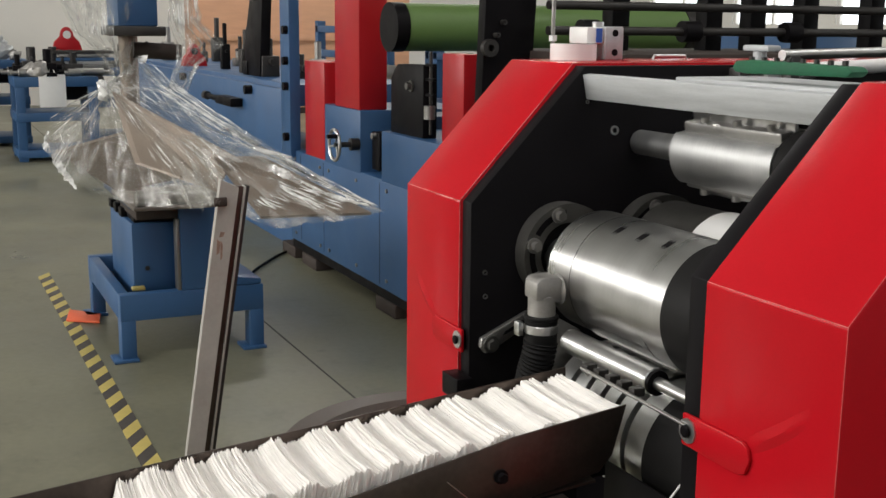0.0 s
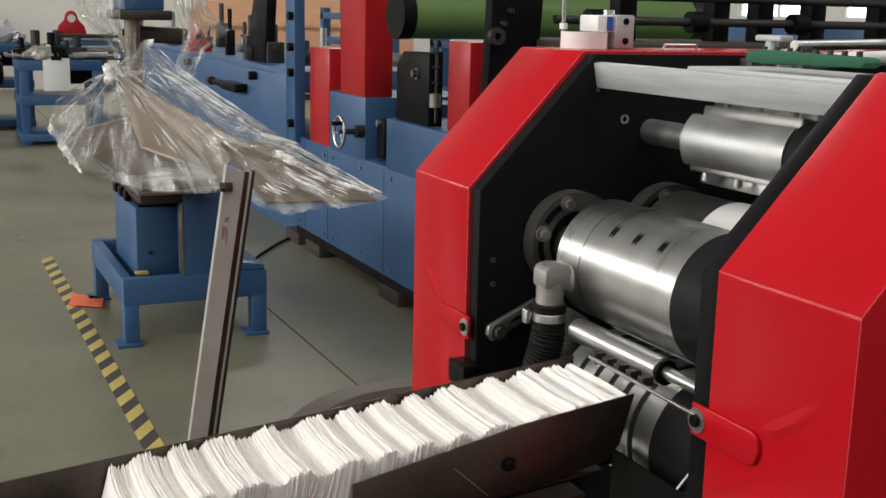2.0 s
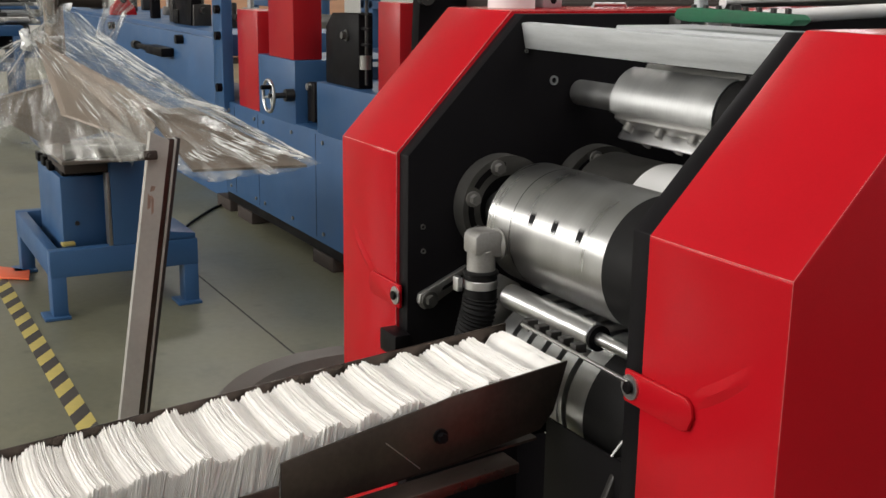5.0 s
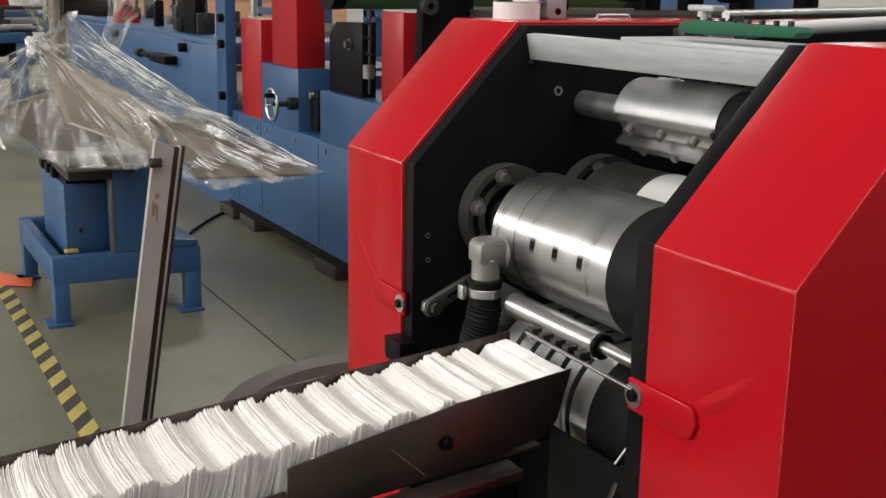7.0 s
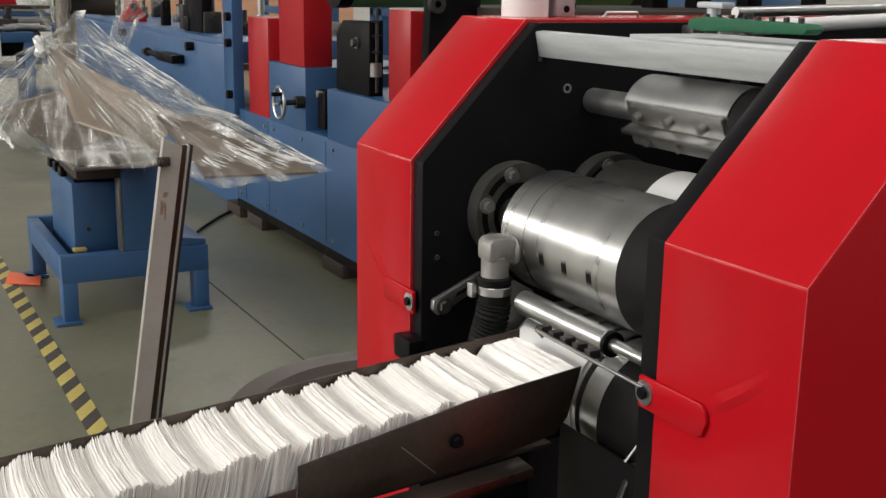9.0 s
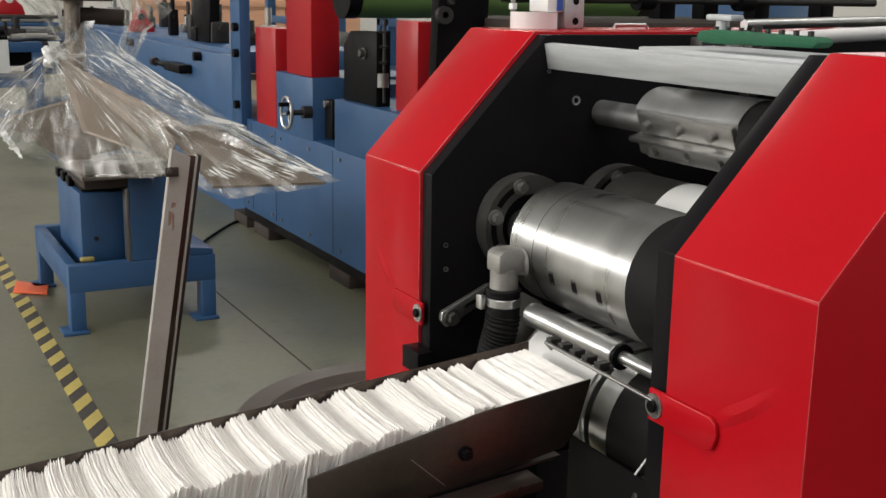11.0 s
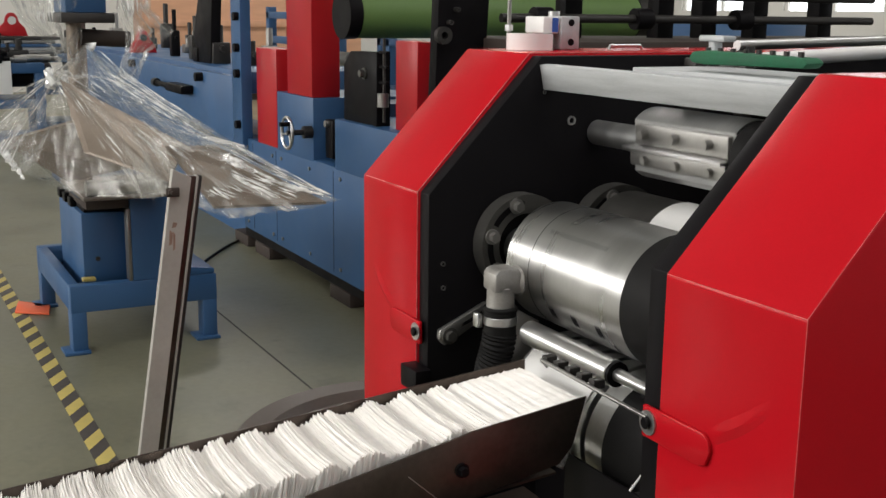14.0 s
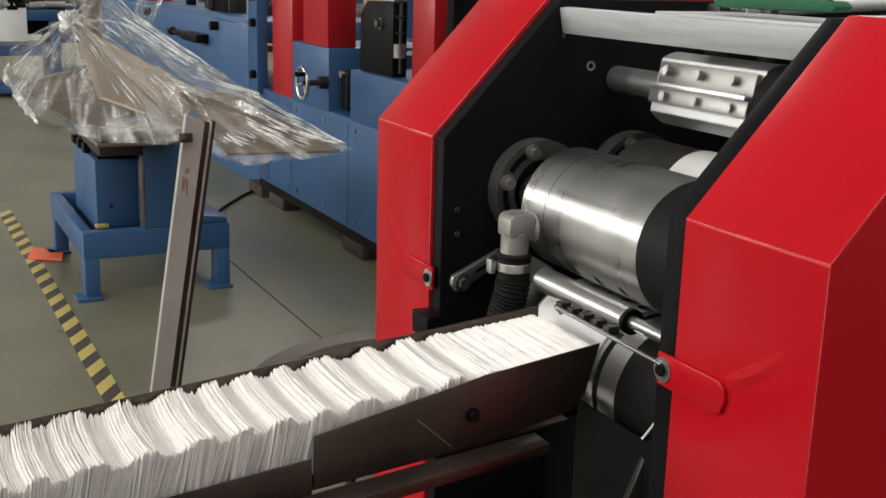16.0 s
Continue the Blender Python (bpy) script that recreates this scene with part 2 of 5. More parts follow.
def pipe(bm, points, r, seg=14, ridge=0.0, step=0.0):
    """A round tube along points; ridge makes it ribbed."""
    pts = [Vector(p) for p in points]
    if step:
        dense = []
        for i in range(len(pts) - 1):
            p0, p1, p2, p3 = pts[max(i - 1, 0)], pts[i], pts[i + 1], pts[min(i + 2, len(pts) - 1)]
            k = max(2, int((p2 - p1).length / step))
            for j in range(k):
                t = j / k
                dense.append(0.5 * ((2 * p1) + (p2 - p0) * t + (2 * p0 - 5 * p1 + 4 * p2 - p3) * t * t + (3 * p1 - p0 - 3 * p2 + p3) * t ** 3))
        pts = dense + [pts[-1]]
    rings, up = [], Vector((0.13, 0.37, 0.92))
    for i, p in enumerate(pts):
        d = (pts[min(i + 1, len(pts) - 1)] - pts[max(i - 1, 0)]).normalized()
        side = d.cross(up).normalized()
        top = side.cross(d)
        rr = r + (ridge if i % 2 else 0)
        rings.append([bm.verts.new(p + (side * math.cos(a) + top * math.sin(a)) * rr) for a in [2 * math.pi * k / seg for k in range(seg)]])
    for a, b in zip(rings, rings[1:]):
        for k in range(seg):
            bm.faces.new((a[k], a[(k + 1) % seg], b[(k + 1) % seg], b[k]))
    bm.faces.new(rings[0][::-1]), bm.faces.new(rings[-1])
    for f in bm.faces:
        f.smooth = True
    return bm


def ring(bm, c, axis_x0, axis_x1, r_out, r_in, seg=48, arc=(0, 360)):
    """A flat ring (or a piece of one) round the x direction through c = (y, z)."""
    a0, a1 = radians(arc[0]), radians(arc[1])
    full = arc[1] - arc[0] >= 360
    k = seg if full else seg + 1
    q = []
    for i in range(k):
        t = a0 + (a1 - a0) * i / seg
        y, z = math.cos(t), math.sin(t)
        q.append([bm.verts.new((x, c[0] + r * y, c[1] + r * z)) for x, r in ((axis_x0, r_in), (axis_x0, r_out), (axis_x1, r_out), (axis_x1, r_in))])
    for i in range(seg):
        a, b = q[i], q[(i + 1) % k]
        for j in range(4):
            bm.faces.new((a[j], a[(j + 1) % 4], b[(j + 1) % 4], b[j]))
    if not full:
        bm.faces.new(q[0]), bm.faces.new(q[-1][::-1])
    for f in bm.faces:
        f.smooth = True
    bmesh.ops.recalc_face_normals(bm, faces=bm.faces[:])
    return bm


def lathe(bm, profile, seg=80):
    """A turned body round the x axis from (x, radius) pairs."""
    rings = [[bm.verts.new((x, r * math.cos(2 * math.pi * k / seg), r * math.sin(2 * math.pi * k / seg))) for k in range(seg)] for x, r in profile]
    for a, b in zip(rings, rings[1:]):
        for k in range(seg):
            bm.faces.new((a[k], a[(k + 1) % seg], b[(k + 1) % seg], b[k]))
    bm.faces.new(rings[0]), bm.faces.new(rings[-1][::-1])
    for f in bm.faces:
        f.smooth = True
    bmesh.ops.recalc_face_normals(bm, faces=bm.faces[:])
    return bm


def mesh_of(name, bm, material, smooth=True):
    me = bpy.data.meshes.new(name)
    bm.normal_update()
    bm.to_mesh(me)
    bm.free()
    me.materials.append(material)
    if smooth:
        me.set_sharp_from_angle(angle=radians(26))
    return me


def thing(name, x, y, z, label, category, group="", kind=""):
    ob = new(name)
    ob.empty_display_size = 0.05
    ob.location = (x, y, z)
    return tagged(ob, label, category, group, kind)


def base_of(ob):
    p = Vector(ob.location)
    while ob.parent:
        ob = ob.parent
        p += Vector(ob.location)
    return p


def part(name, bm, material, parent, label="", at=None):
    """One mesh under a thing or a part; the bmesh is in the world's metres. at: its own pivot."""
    root = base_of(parent)
    pivot = Vector(at) if at else root
    bmesh.ops.translate(bm, verts=bm.verts[:], vec=-pivot)
    ob = new(name, mesh_of(name, bm, material))
    ob.parent = parent
    ob.location = pivot - root
    if label:
        ob["label"] = label
    return ob


def solid(name, bm, material, label, category, at, kind="", group=""):
    """A thing of one mesh."""
    bmesh.ops.translate(bm, verts=bm.verts[:], vec=-Vector(at))
    ob = new(name, mesh_of(name, bm, material))
    ob.location = at
    return tagged(ob, label, category, group, kind)


def B():
    return bmesh.new()


def bolt_head(bm, p, axis, r=0.006, h=0.005):
    p, d = Vector(p), Vector(axis).normalized()
    rod(bm, p, p + d * h * 0.4, r * 1.5, seg=16)
    return rod(bm, p + d * h * 0.4, p + d * h * 1.4, r, seg=6)


# ---- the hall ----
def hall():
    X0, X1, Y0, Y1, H = -19.0, 9.0, -9.0, 13.0, 7.0
    floor_ob = solid("floor", box(B(), X0, X1, Y0, Y1, -0.2, 0.0), FLOOR, "grey-green sealed concrete factory floor", "floor", (0, 0, 0), "structure")
    for yj in (0.705, -3.3):
        part("joint", box(B(), X0, X1, yj - 0.004, yj + 0.004, -0.01, 0.0008), JOINT, floor_ob)
    solid("wall_west", box(B(), X0 - 0.2, X0, Y0, Y1, 0, H), WALLM, "pale grey painted end wall of the hall", "wall", (X0, 0, 0), "structure")

    def pierced(name, along, fixed, thick, a0, a1, z0, z1, holes):
        bm = B()

        def piece(p, q, lo, hi):
            if q - p > 0.01:
                box(bm, *((p, q, *sorted((fixed, fixed + thick))) if along == "x" else (*sorted((fixed, fixed + thick)), p, q)), lo, hi)
        piece(a0, a1, 0, z0), piece(a0, a1, z1, H)
        edge = a0
        for h0, h1 in holes:
            piece(edge, h0, z0, z1)
            edge = h1
        piece(edge, a1, z0, z1)
        return solid(name, bm, WALLM, "pale grey painted hall wall with a band of windows", "wall", (0, 0, 0), "structure")
    pierced("wall_south", "x", Y0, -0.2, X0, X1, 2.5, 4.7, [(-16, 2)])
    pierced("wall_east", "y", X1, 0.2, Y0, Y1, 2.5, 4.7, [(-6, 7)])
    holes = [(-18 + 2.6 * k, -15.9 + 2.6 * k) for k in range(9)]
    north = pierced("wall_north", "x", Y1, 0.2, X0, X1, 1.5, 3.6, holes)
    for k, (p, q) in enumerate(holes):
        w = tagged(new("window_%d" % (k + 1)), "bright steel-framed window with daylight behind", "window", "", "structure")
        w.location = ((p + q) / 2, Y1, 1.9)
        part("pane", box(B(), p, q, Y1 + 0.12, Y1 + 0.13, 1.5, 3.6), LIT, w)
        fr = B()
        for a in (p, (p + q) / 2 - 0.03, q - 0.06):
            box(fr, a, a + 0.06, Y1 + 0.04, Y1 + 0.1, 1.5, 3.6)
        box(fr, p, q, Y1 + 0.04, Y1 + 0.1, 2.5, 2.56)
        part("window_frame", fr, WALLM, w)
    # The opening at -12.5 only makes room for the added far-hall light.
    roof, bays = B(), [-12.5, 0.8, 5.0]
    edge = X0
    for c in bays:
        box(roof, edge, c - 0.8, Y0, Y1, H, H + 0.15)
        edge = c + 0.8
        box(roof, c - 0.8, c + 0.8, Y0, 2.1 if c < -10 else -8.1, H, H + 0.15), box(roof, c - 0.8, c + 0.8, 8.1, Y1, H, H + 0.15)
    box(roof, edge, X1, Y0, Y1, H, H + 0.15)
    solid("ceiling", roof, ROOFM, "grey sheet roof with long strips of skylight", "ceiling", (0, 0, H), "structure")


hall()


# ---- hazard tape on the floor ----
def hazard_tape():
    tape = thing("floor_tape", -3.5, -0.14, 0, "yellow and black striped hazard tape stuck on the floor", "floor tape")
    x, k, w = -5.083, 0, 0.034
    step = 0.0895
    me = {}
    for key, material in (("a", YELLOW), ("b", TAPE_BLACK)):
        bm = B()
        prism(bm, [(0.05, -w), (step + 0.05, -w), (step - 0.05, w), (-0.05, w)], "z", 0.0005, 0.0022)
        me[key] = mesh_of("stripe", bm, material, False)
    while x < -0.6:
        ob = new("stripe", me["ab"[k % 2]])
        ob.parent = tape
        ob.location = Vector((x, -0.158 + 0.007 * (x + 5.05), 0)) - tape.location
        x, k = x + step, k + 1


hazard_tape()
tag = thing("floor_marker", -4.05, -0.1, 0, "orange plastic scrap lying on the striped tape", "scrap")
part("sheet", prism(B(), [(-4.16, -0.13), (-3.96, -0.17), (-3.86, -0.03), (-4.02, 0.00)], "z", 0.003, 0.014, 0.003), ORANGE, tag)
part("clip", box(B(), -4.14, -4.06, -0.03, 0.02, 0.003, 0.03, 0.006), BLUE, tag)


# ---- the napkin machine ----
SLANT = [(0.0, 1.15), (0.195, 1.355)]
MACHINE = thing("napkin_folding_machine", 0.3, 0.6, 0, "red and black napkin folding machine with bare steel rollers", "machine")
AX, AZ, AR = 0.140, 1.066, 0.087      # folding roller
LX, LZ, LR = 0.118, 0.885, 0.090      # lower grooved roller
KX, KZ, KR = 0.300, 1.234, 0.053      # knife roller
IX, IZ, IR = 0.050, 0.985, 0.0150     # idler
BX, BZ, BR = 0.320, 1.068, 0.088      # rear roller


def side_plate(x0, x1):
    bm = B()
    prism(bm, [(0.0, 0.0), (0.0, 1.15), (0.195, 1.355), (2.6, 1.355), (2.6, 0.0)], "x", x0, x1, 0.0015)
    return part("side_plate", bm, BLACK, MACHINE, "thick black painted side plate")


def guard(x0, x1, side):
    bm = B()
    prism(bm, [(-0.004, 0.05), (-0.004, 1.150), (0.192, 1.359), (1.15, 1.359), (1.15, 0.05)], "x", x0, x1, 0.004)
    g = part("guard", bm, RED, MACHINE, "glossy red sheet-metal guard with sloping top")
    # Thin pale rods paint the bend highlight, together with edge wear.
    worn = B()
    path = [(-0.0035, 0.70), (-0.0035, 1.1503), (0.1918, 1.3592), (0.60, 1.3592)]
    edge, thin = (x1 - 0.0012, 0.0007) if side < 0 else (x1 - 0.0015, 0.0003)
    for (ya, za), (yb, zb) in zip(path, path[1:]):
        rod(worn, (edge, ya, za), (edge, yb, zb), thin, seg=6)
    rod(worn, (x0 + 0.002, -0.0030, 1.1500), (x1 - 0.002, -0.0030, 1.1500), 0.0008 if side < 0 else 0.0004, seg=6)
    part("edge_glint_wear", worn, EDGE_GLINT_WEAR, g, "pale edge line of the sheet, wear and painted highlight")
    return g


def machine_frame():
    side_plate(0.0, 0.03), side_plate(0.57, 0.60)
    left, right = guard(-0.21, -0.001, -1), guard(0.601, 0.807, 1)
    # bent tabs with their screws, on pressed ribs
    for g, sx, xin, z in ((left, -1, 0.0, 0.932), (right, 1, 0.60, 0.980)):
        bm = B()
        tip = xin + sx * 0.092
        outline = [(xin - sx * 0.020, z - 0.019), (xin - sx * 0.020, z + 0.018), (tip - sx * 0.012, z + 0.018), (tip - sx * 0.003, z + 0.012), (tip, z), (tip - sx * 0.006, z - 0.016), (tip - sx * 0.016, z - 0.020)]
        prism(bm, outline, "y", -0.0095, -0.0038, 0.0022)
        part("tab", bm, RED, g, "bent red fixing tab")
        bm = B()
        n = 12
        rows = []
        for i in range(n + 1):
            u = i / n
            h = 0.0042 * math.sin(math.pi * min(1, u * 1.25 + 0.05)) * (1 - 0.6 * u)
            px_, pz_ = tip - sx * 0.006 + sx * 0.112 * u, z + 0.016 + 0.085 * u - 0.03 * u * (1 - u)
            rows.append([bm.verts.new((px_, -0.0038 - d * max(h, 0), pz_ + o)) for o, d in ((-0.012, 0), (-0.004, 0.7), (0.0, 1), (0.005, 0.55), (0.014, 0))])
        for p, q in zip(rows, rows[1:]):
            for j in range(4):
                bm.faces.new((p[j], p[j + 1], q[j + 1], q[j])).smooth = True
        part("rib", bm, RED, g, "shallow pressed rib")
        bm = B()
        rod(bm, (xin - sx * 0.008, -0.0095, z), (xin - sx * 0.008, -0.0115, z), 0.0142, seg=24)
        part("washer", bm, CHROME, g, "bright steel washer")
        bm = B()
        rod(bm, (xin - sx * 0.008, -0.0115, z), (xin - sx * 0.008, -0.0165, z), 0.0070, seg=18, bevel=0.0015)
        part("bolt", bm, BLACK, g, "black socket screw")
    part("crossbar", prism(B(), [(0.198, 1.304), (0.190, 1.342), (0.205, 1.344), (0.213, 1.306)], "x", 0.03, 0.57, 0.001), BAR, MACHINE, "milled aluminium cross bar")
    part("rear_bar", box(B(), 0.16, 0.57, 0.27, 0.42, 1.330, 1.344, 0.002), BAR, MACHINE)
    part("back_panel", box(B(), 0.03, 0.57, 0.62, 0.64, 0.1, 1.30), BLACK, MACHINE)
    part("belly_panel", box(B(), 0.03, 0.57, 0.206, 0.214, 0.05, 0.80), BLACK, MACHINE)
    part("base_frame", box(B(), -0.2, 0.8, 0.05, 2.55, 0.0, 0.06, 0.004), BLACK, MACHINE)
    part("stop_block", box(B(), -0.005, 0.05, -0.030, -0.002, 0.845, 0.880, 0.002), BLACK, MACHINE)
    # drilled holes and small screws on the inner face of the far plate
    for y, z, r in ((0.252, 1.254, 0.0075), (0.025, 1.041, 0.004), (0.026, 1.003, 0.004), (0.20, 1.30, 0.003)):
        bm = B()
        ring(bm, (y, z), 0.029, 0.0325, r, r * 0.6, 20)
        part("screw", bm, CHROME if r > 0.005 else GREY_STEEL, MACHINE)


machine_frame()


def valve_ring(y, z, r, x):
    """Slotted vacuum ring bolted to the far plate."""
    v = part("valve_ring", ring(B(), (y, z), x - 0.030, x, r, r * 0.62, 56), RING, MACHINE, "dark steel ring with curved slots")
    part("ring_back", ring(B(), (y, z), x - 0.014, x - 0.009, r * 0.97, 0.02, 48), BLACK, v)
    for a0, a1 in ((95, 150), (172, 215), (-10, 30)):
        part("slot", ring(B(), (y, z), x - 0.006, x + 0.0008, r * 0.88, r * 0.76, 24, (a0, a1)), BLACK, v)
    for a in (108, 165, 215):
        q = (x, y + r * 0.82 * math.cos(radians(a)), z + r * 0.82 * math.sin(radians(a)))
        bm = B()
        bolt_head(bm, q, (1, 0, 0), 0.008, 0.010)
        part("bolt", bm, GREY_STEEL, v, "zinc-plated hexagon bolt")
    return v


valve_ring(AX + 0.011, AZ + 0.003, 0.078, 0.068)
valve_ring(BX, BZ + 0.004, 0.082, 0.085)


def folding_roller():
    """Steel vacuum roller with a row of slots; it turns."""
    r = part("folding_roller", B(), STEEL, MACHINE, "turned steel vacuum roller", (0.3, AX, AZ))
    bm = B()
    rod(bm, (0.2328, AX, AZ), (0.446, AX, AZ), AR, seg=96)
    rod(bm, (0.032, AX, AZ), (0.18, AX, AZ), 0.03, seg=32)
    bmesh.ops.translate(bm, verts=bm.verts[:], vec=-Vector((0.3, AX, AZ)))
    old = r.data
    r.data = mesh_of("folding_roller", bm, STEEL)
    bpy.data.meshes.remove(old)
    return r


def child_of_roller(name, bm, material, roller, label=""):
    """A piece that turns with its roller; built in the roller's space."""
    ob = new(name, mesh_of(name, bm, material))
    ob.parent = roller
    if label:
        ob["label"] = label
    return ob


ROLLER = folding_roller()
for sx in (0.279, 0.333, 0.389):
    for half in (0, 180):
        bm = B()
        ring(bm, (0, 0), sx - 0.3 - 0.0055, sx - 0.3 + 0.0055, AR + 0.0006, AR - 0.004, 8, (half - 5.5, half + 5.5))
        child_of_roller("slot", bm, BLACK, ROLLER, "dark suction slot")
for half in (-77.0, 103.0):
    bm = B()
    for k in range(26):
        ring(bm, (0, 0), -0.050 + 0.0052 * k, -0.0475 + 0.0052 * k, AR + 0.0004, AR - 0.002, 2, (half, half + 1.6))
    tagged(child_of_roller("perforation", bm, DARK, ROLLER, "line of tiny holes"), kind="stuff")
bm = B()
ring(bm, (0, 0), 0.1465, 0.265, AR + 0.0008, AR - 0.01, 64)
ring(bm, (0, 0), 0.1462, 0.1470, AR - 0.001, 0.02, 48)
child_of_roller("end_sleeve", bm, BLACK_MATT, ROLLER, "matt black sleeve on the roller end")
# the fixed vacuum collar at the far end
bm = B()
rod(bm, (0.172, AX, AZ), (0.2315, AX, AZ), AR * 0.995, seg=96)
part("collar_seam", ring(B(), (AX, AZ), 0.2316, 0.2327, AR + 0.0001, AR - 0.006, 96), BLACK, MACHINE, "dark seam beside the collar")
part("vacuum_collar", bm, STEEL, MACHINE, "fixed steel collar with a hose elbow")


def hose_and_elbow():
    x, y = 0.205, 0.026
    bm = B()
    rod(bm, (x, y, 1.000), (x, y, 1.046), 0.0200, 0.0195, seg=32, bevel=0.002)
    prism(bm, [(y - 0.0195, 1.040), (y - 0.0195, 1.066), (y - 0.012, 1.073), (y + 0.018, 1.073), (y + 0.024, 1.067), (y + 0.024, 1.034)], "x", x - 0.0185, x + 0.0185, 0.005)
    rod(bm, (x, y + 0.004, 1.050), (x, 0.070, 1.050), 0.0180, seg=28)
    rod(bm, (x, 0.047, 1.050), (x, 0.056, 1.050), 0.0225, seg=28, bevel=0.004)
    part("elbow", bm, ALU, MACHINE, "rough cast aluminium pipe elbow")
    bm = B()
    rod(bm, (x, y, 1.012), (x, y, 0.972), 0.0232, seg=28, bevel=0.002)
    rod(bm, (x, y, 1.016), (x, y, 1.009), 0.0250, seg=28, bevel=0.002)
    part("hose_cuff", bm, BLACK_MATT, MACHINE)
    bm = B()
    rod(bm, (x, y, 1.003), (x, y, 0.990), 0.0240, seg=32, bevel=0.0012)
    box(bm, x - 0.020, x - 0.006, y - 0.033, y - 0.025, 0.986, 1.006, 0.001)
    part("hose_clamp", bm, CHROME, MACHINE, "bright steel hose clamp")
    bm = B()
    pipe(bm, [(x, y, 0.978), (x - 0.002, y - 0.002, 0.955), (x - 0.010, y - 0.006, 0.920), (x - 0.020, y - 0.002, 0.885), (x - 0.045, y + 0.03, 0.86), (x - 0.09, y + 0.10, 0.86), (x - 0.11, y + 0.17, 0.86)], 0.0228, 20, 0.0024, 0.0027)
    part("hose", bm, BLACK_MATT, MACHINE, "black ribbed vacuum hose")
    # slotted swing arm beside the hose
    bm = B()
    p = [(0.012, 0.926), (0.014, 0.940), (0.026, 0.945), (0.095, 0.976), (0.108, 0.974), (0.104, 0.956), (0.036, 0.920), (0.022, 0.914)]
    prism(bm, p, "x", 0.034, 0.046, 0.003)
    arm = part("lever", bm, GREY_STEEL, MACHINE, "grey slotted steel lever")
    bm = B()
    bolt_head(bm, (0.046, 0.030, 0.930), (1, 0, 0), 0.009, 0.008)
    part("bolt", bm, RING, arm)
    bm = B()
    prism(bm, [(0.050, 0.942), (0.054, 0.948), (0.086, 0.963), (0.088, 0.957)], "x", 0.0455, 0.0475)
    part("slot", bm, BLACK, arm)


hose_and_elbow()


def lower_rollers():
    # idler on its shaft
    i = part("idler_roller", rod(B(), (0.246, IX, IZ), (0.447, IX, IZ), IR * 1.15, seg=40, bevel=0.001), CHROME, MACHINE, "small polished idler roller")
    part("end_cap", rod(B(), (0.4472, IX, IZ), (0.453, IX, IZ), IR * 1.08, seg=32), BLACK, i)
    part("shaft", rod(B(), (0.453, IX, IZ), (0.571, IX, IZ), 0.0085, seg=24), CHROME, i)
    part("bracket", prism(B(), [(0.02, 0.93), (0.02, 0.985), (0.05, 1.01), (0.085, 0.99), (0.09, 0.93)], "x", 0.208, 0.216, 0.002), GREY_STEEL, MACHINE)
    # retaining rod with its small blocks in front of the lower roller
    part("guide_rod", rod(B(), (0.375, -0.012, 0.990), (0.592, -0.012, 0.986), 0.0024, seg=14), GREY_STEEL, MACHINE, "thin steel guide rod")
    for k in range(5):
        x = 0.372 + 0.026 * k
        part("rod_block", box(B(), x, x + 0.012, -0.010, 0.006, 0.985, 0.996, 0.001), DARK, MACHINE)
    part("rod_end", rod(B(), (0.375, -0.012, 0.990), (0.352, 0.012, 0.972), 0.0024, seg=12), GREY_STEEL, MACHINE)


lower_rollers()


def grooved_roller():
    r = part("grooved_roller", B(), STEEL, MACHINE, "steel roller with dark grooves", (0.3, LX, LZ))
    prof, edge, grooves = [], 0.232, (0.268, 0.305, 0.341, 0.377, 0.414)
    for g in grooves:
        prof += [(edge, LR), (g - 0.0055, LR), (g - 0.005, LR - 0.014), (g + 0.005, LR - 0.014)]
        edge = g + 0.0055
    bm = lathe(B(), [(x - 0.3, r) for x, r in prof + [(edge, LR), (0.4555, LR)]])
    old = r.data
    r.data = mesh_of("grooved_roller", bm, BAND)
    bpy.data.meshes.remove(old)
    for g in grooves:
        child_of_roller("groove_belt", ring(B(), (0, 0), g - 0.3 - 0.0046, g - 0.3 + 0.0046, LR - 0.010, LR - 0.016, 48), BLACK, r, "black belt in the groove")
    child_of_roller("end_sleeve", rod(B(), (0.1557, 0, 0), (0.268, 0, 0), LR + 0.0008, seg=64, bevel=0.001), BLACK_MATT, r, "matt black sleeve on the roller end")
    return r


FLAP = part("tissue_flap", B(), WHITE, MACHINE, "white tissue lifted by the folding roller", (0.3, AX, AZ))
FLAP.data = mesh_of("tissue_flap", ring(B(), (0, 0), -0.055, 0.135, AR + 0.0022, AR + 0.0012, 24, (222, 262)), WHITE)
LOWER = grooved_roller()
for half in (20, 200):
    child_of_roller("tissue", ring(B(), (0, 0), -0.06, 0.100, LR + 0.0022, LR + 0.0008, 24, (half, half + 66)), WHITE, LOWER, "white tissue carried round by the roller")


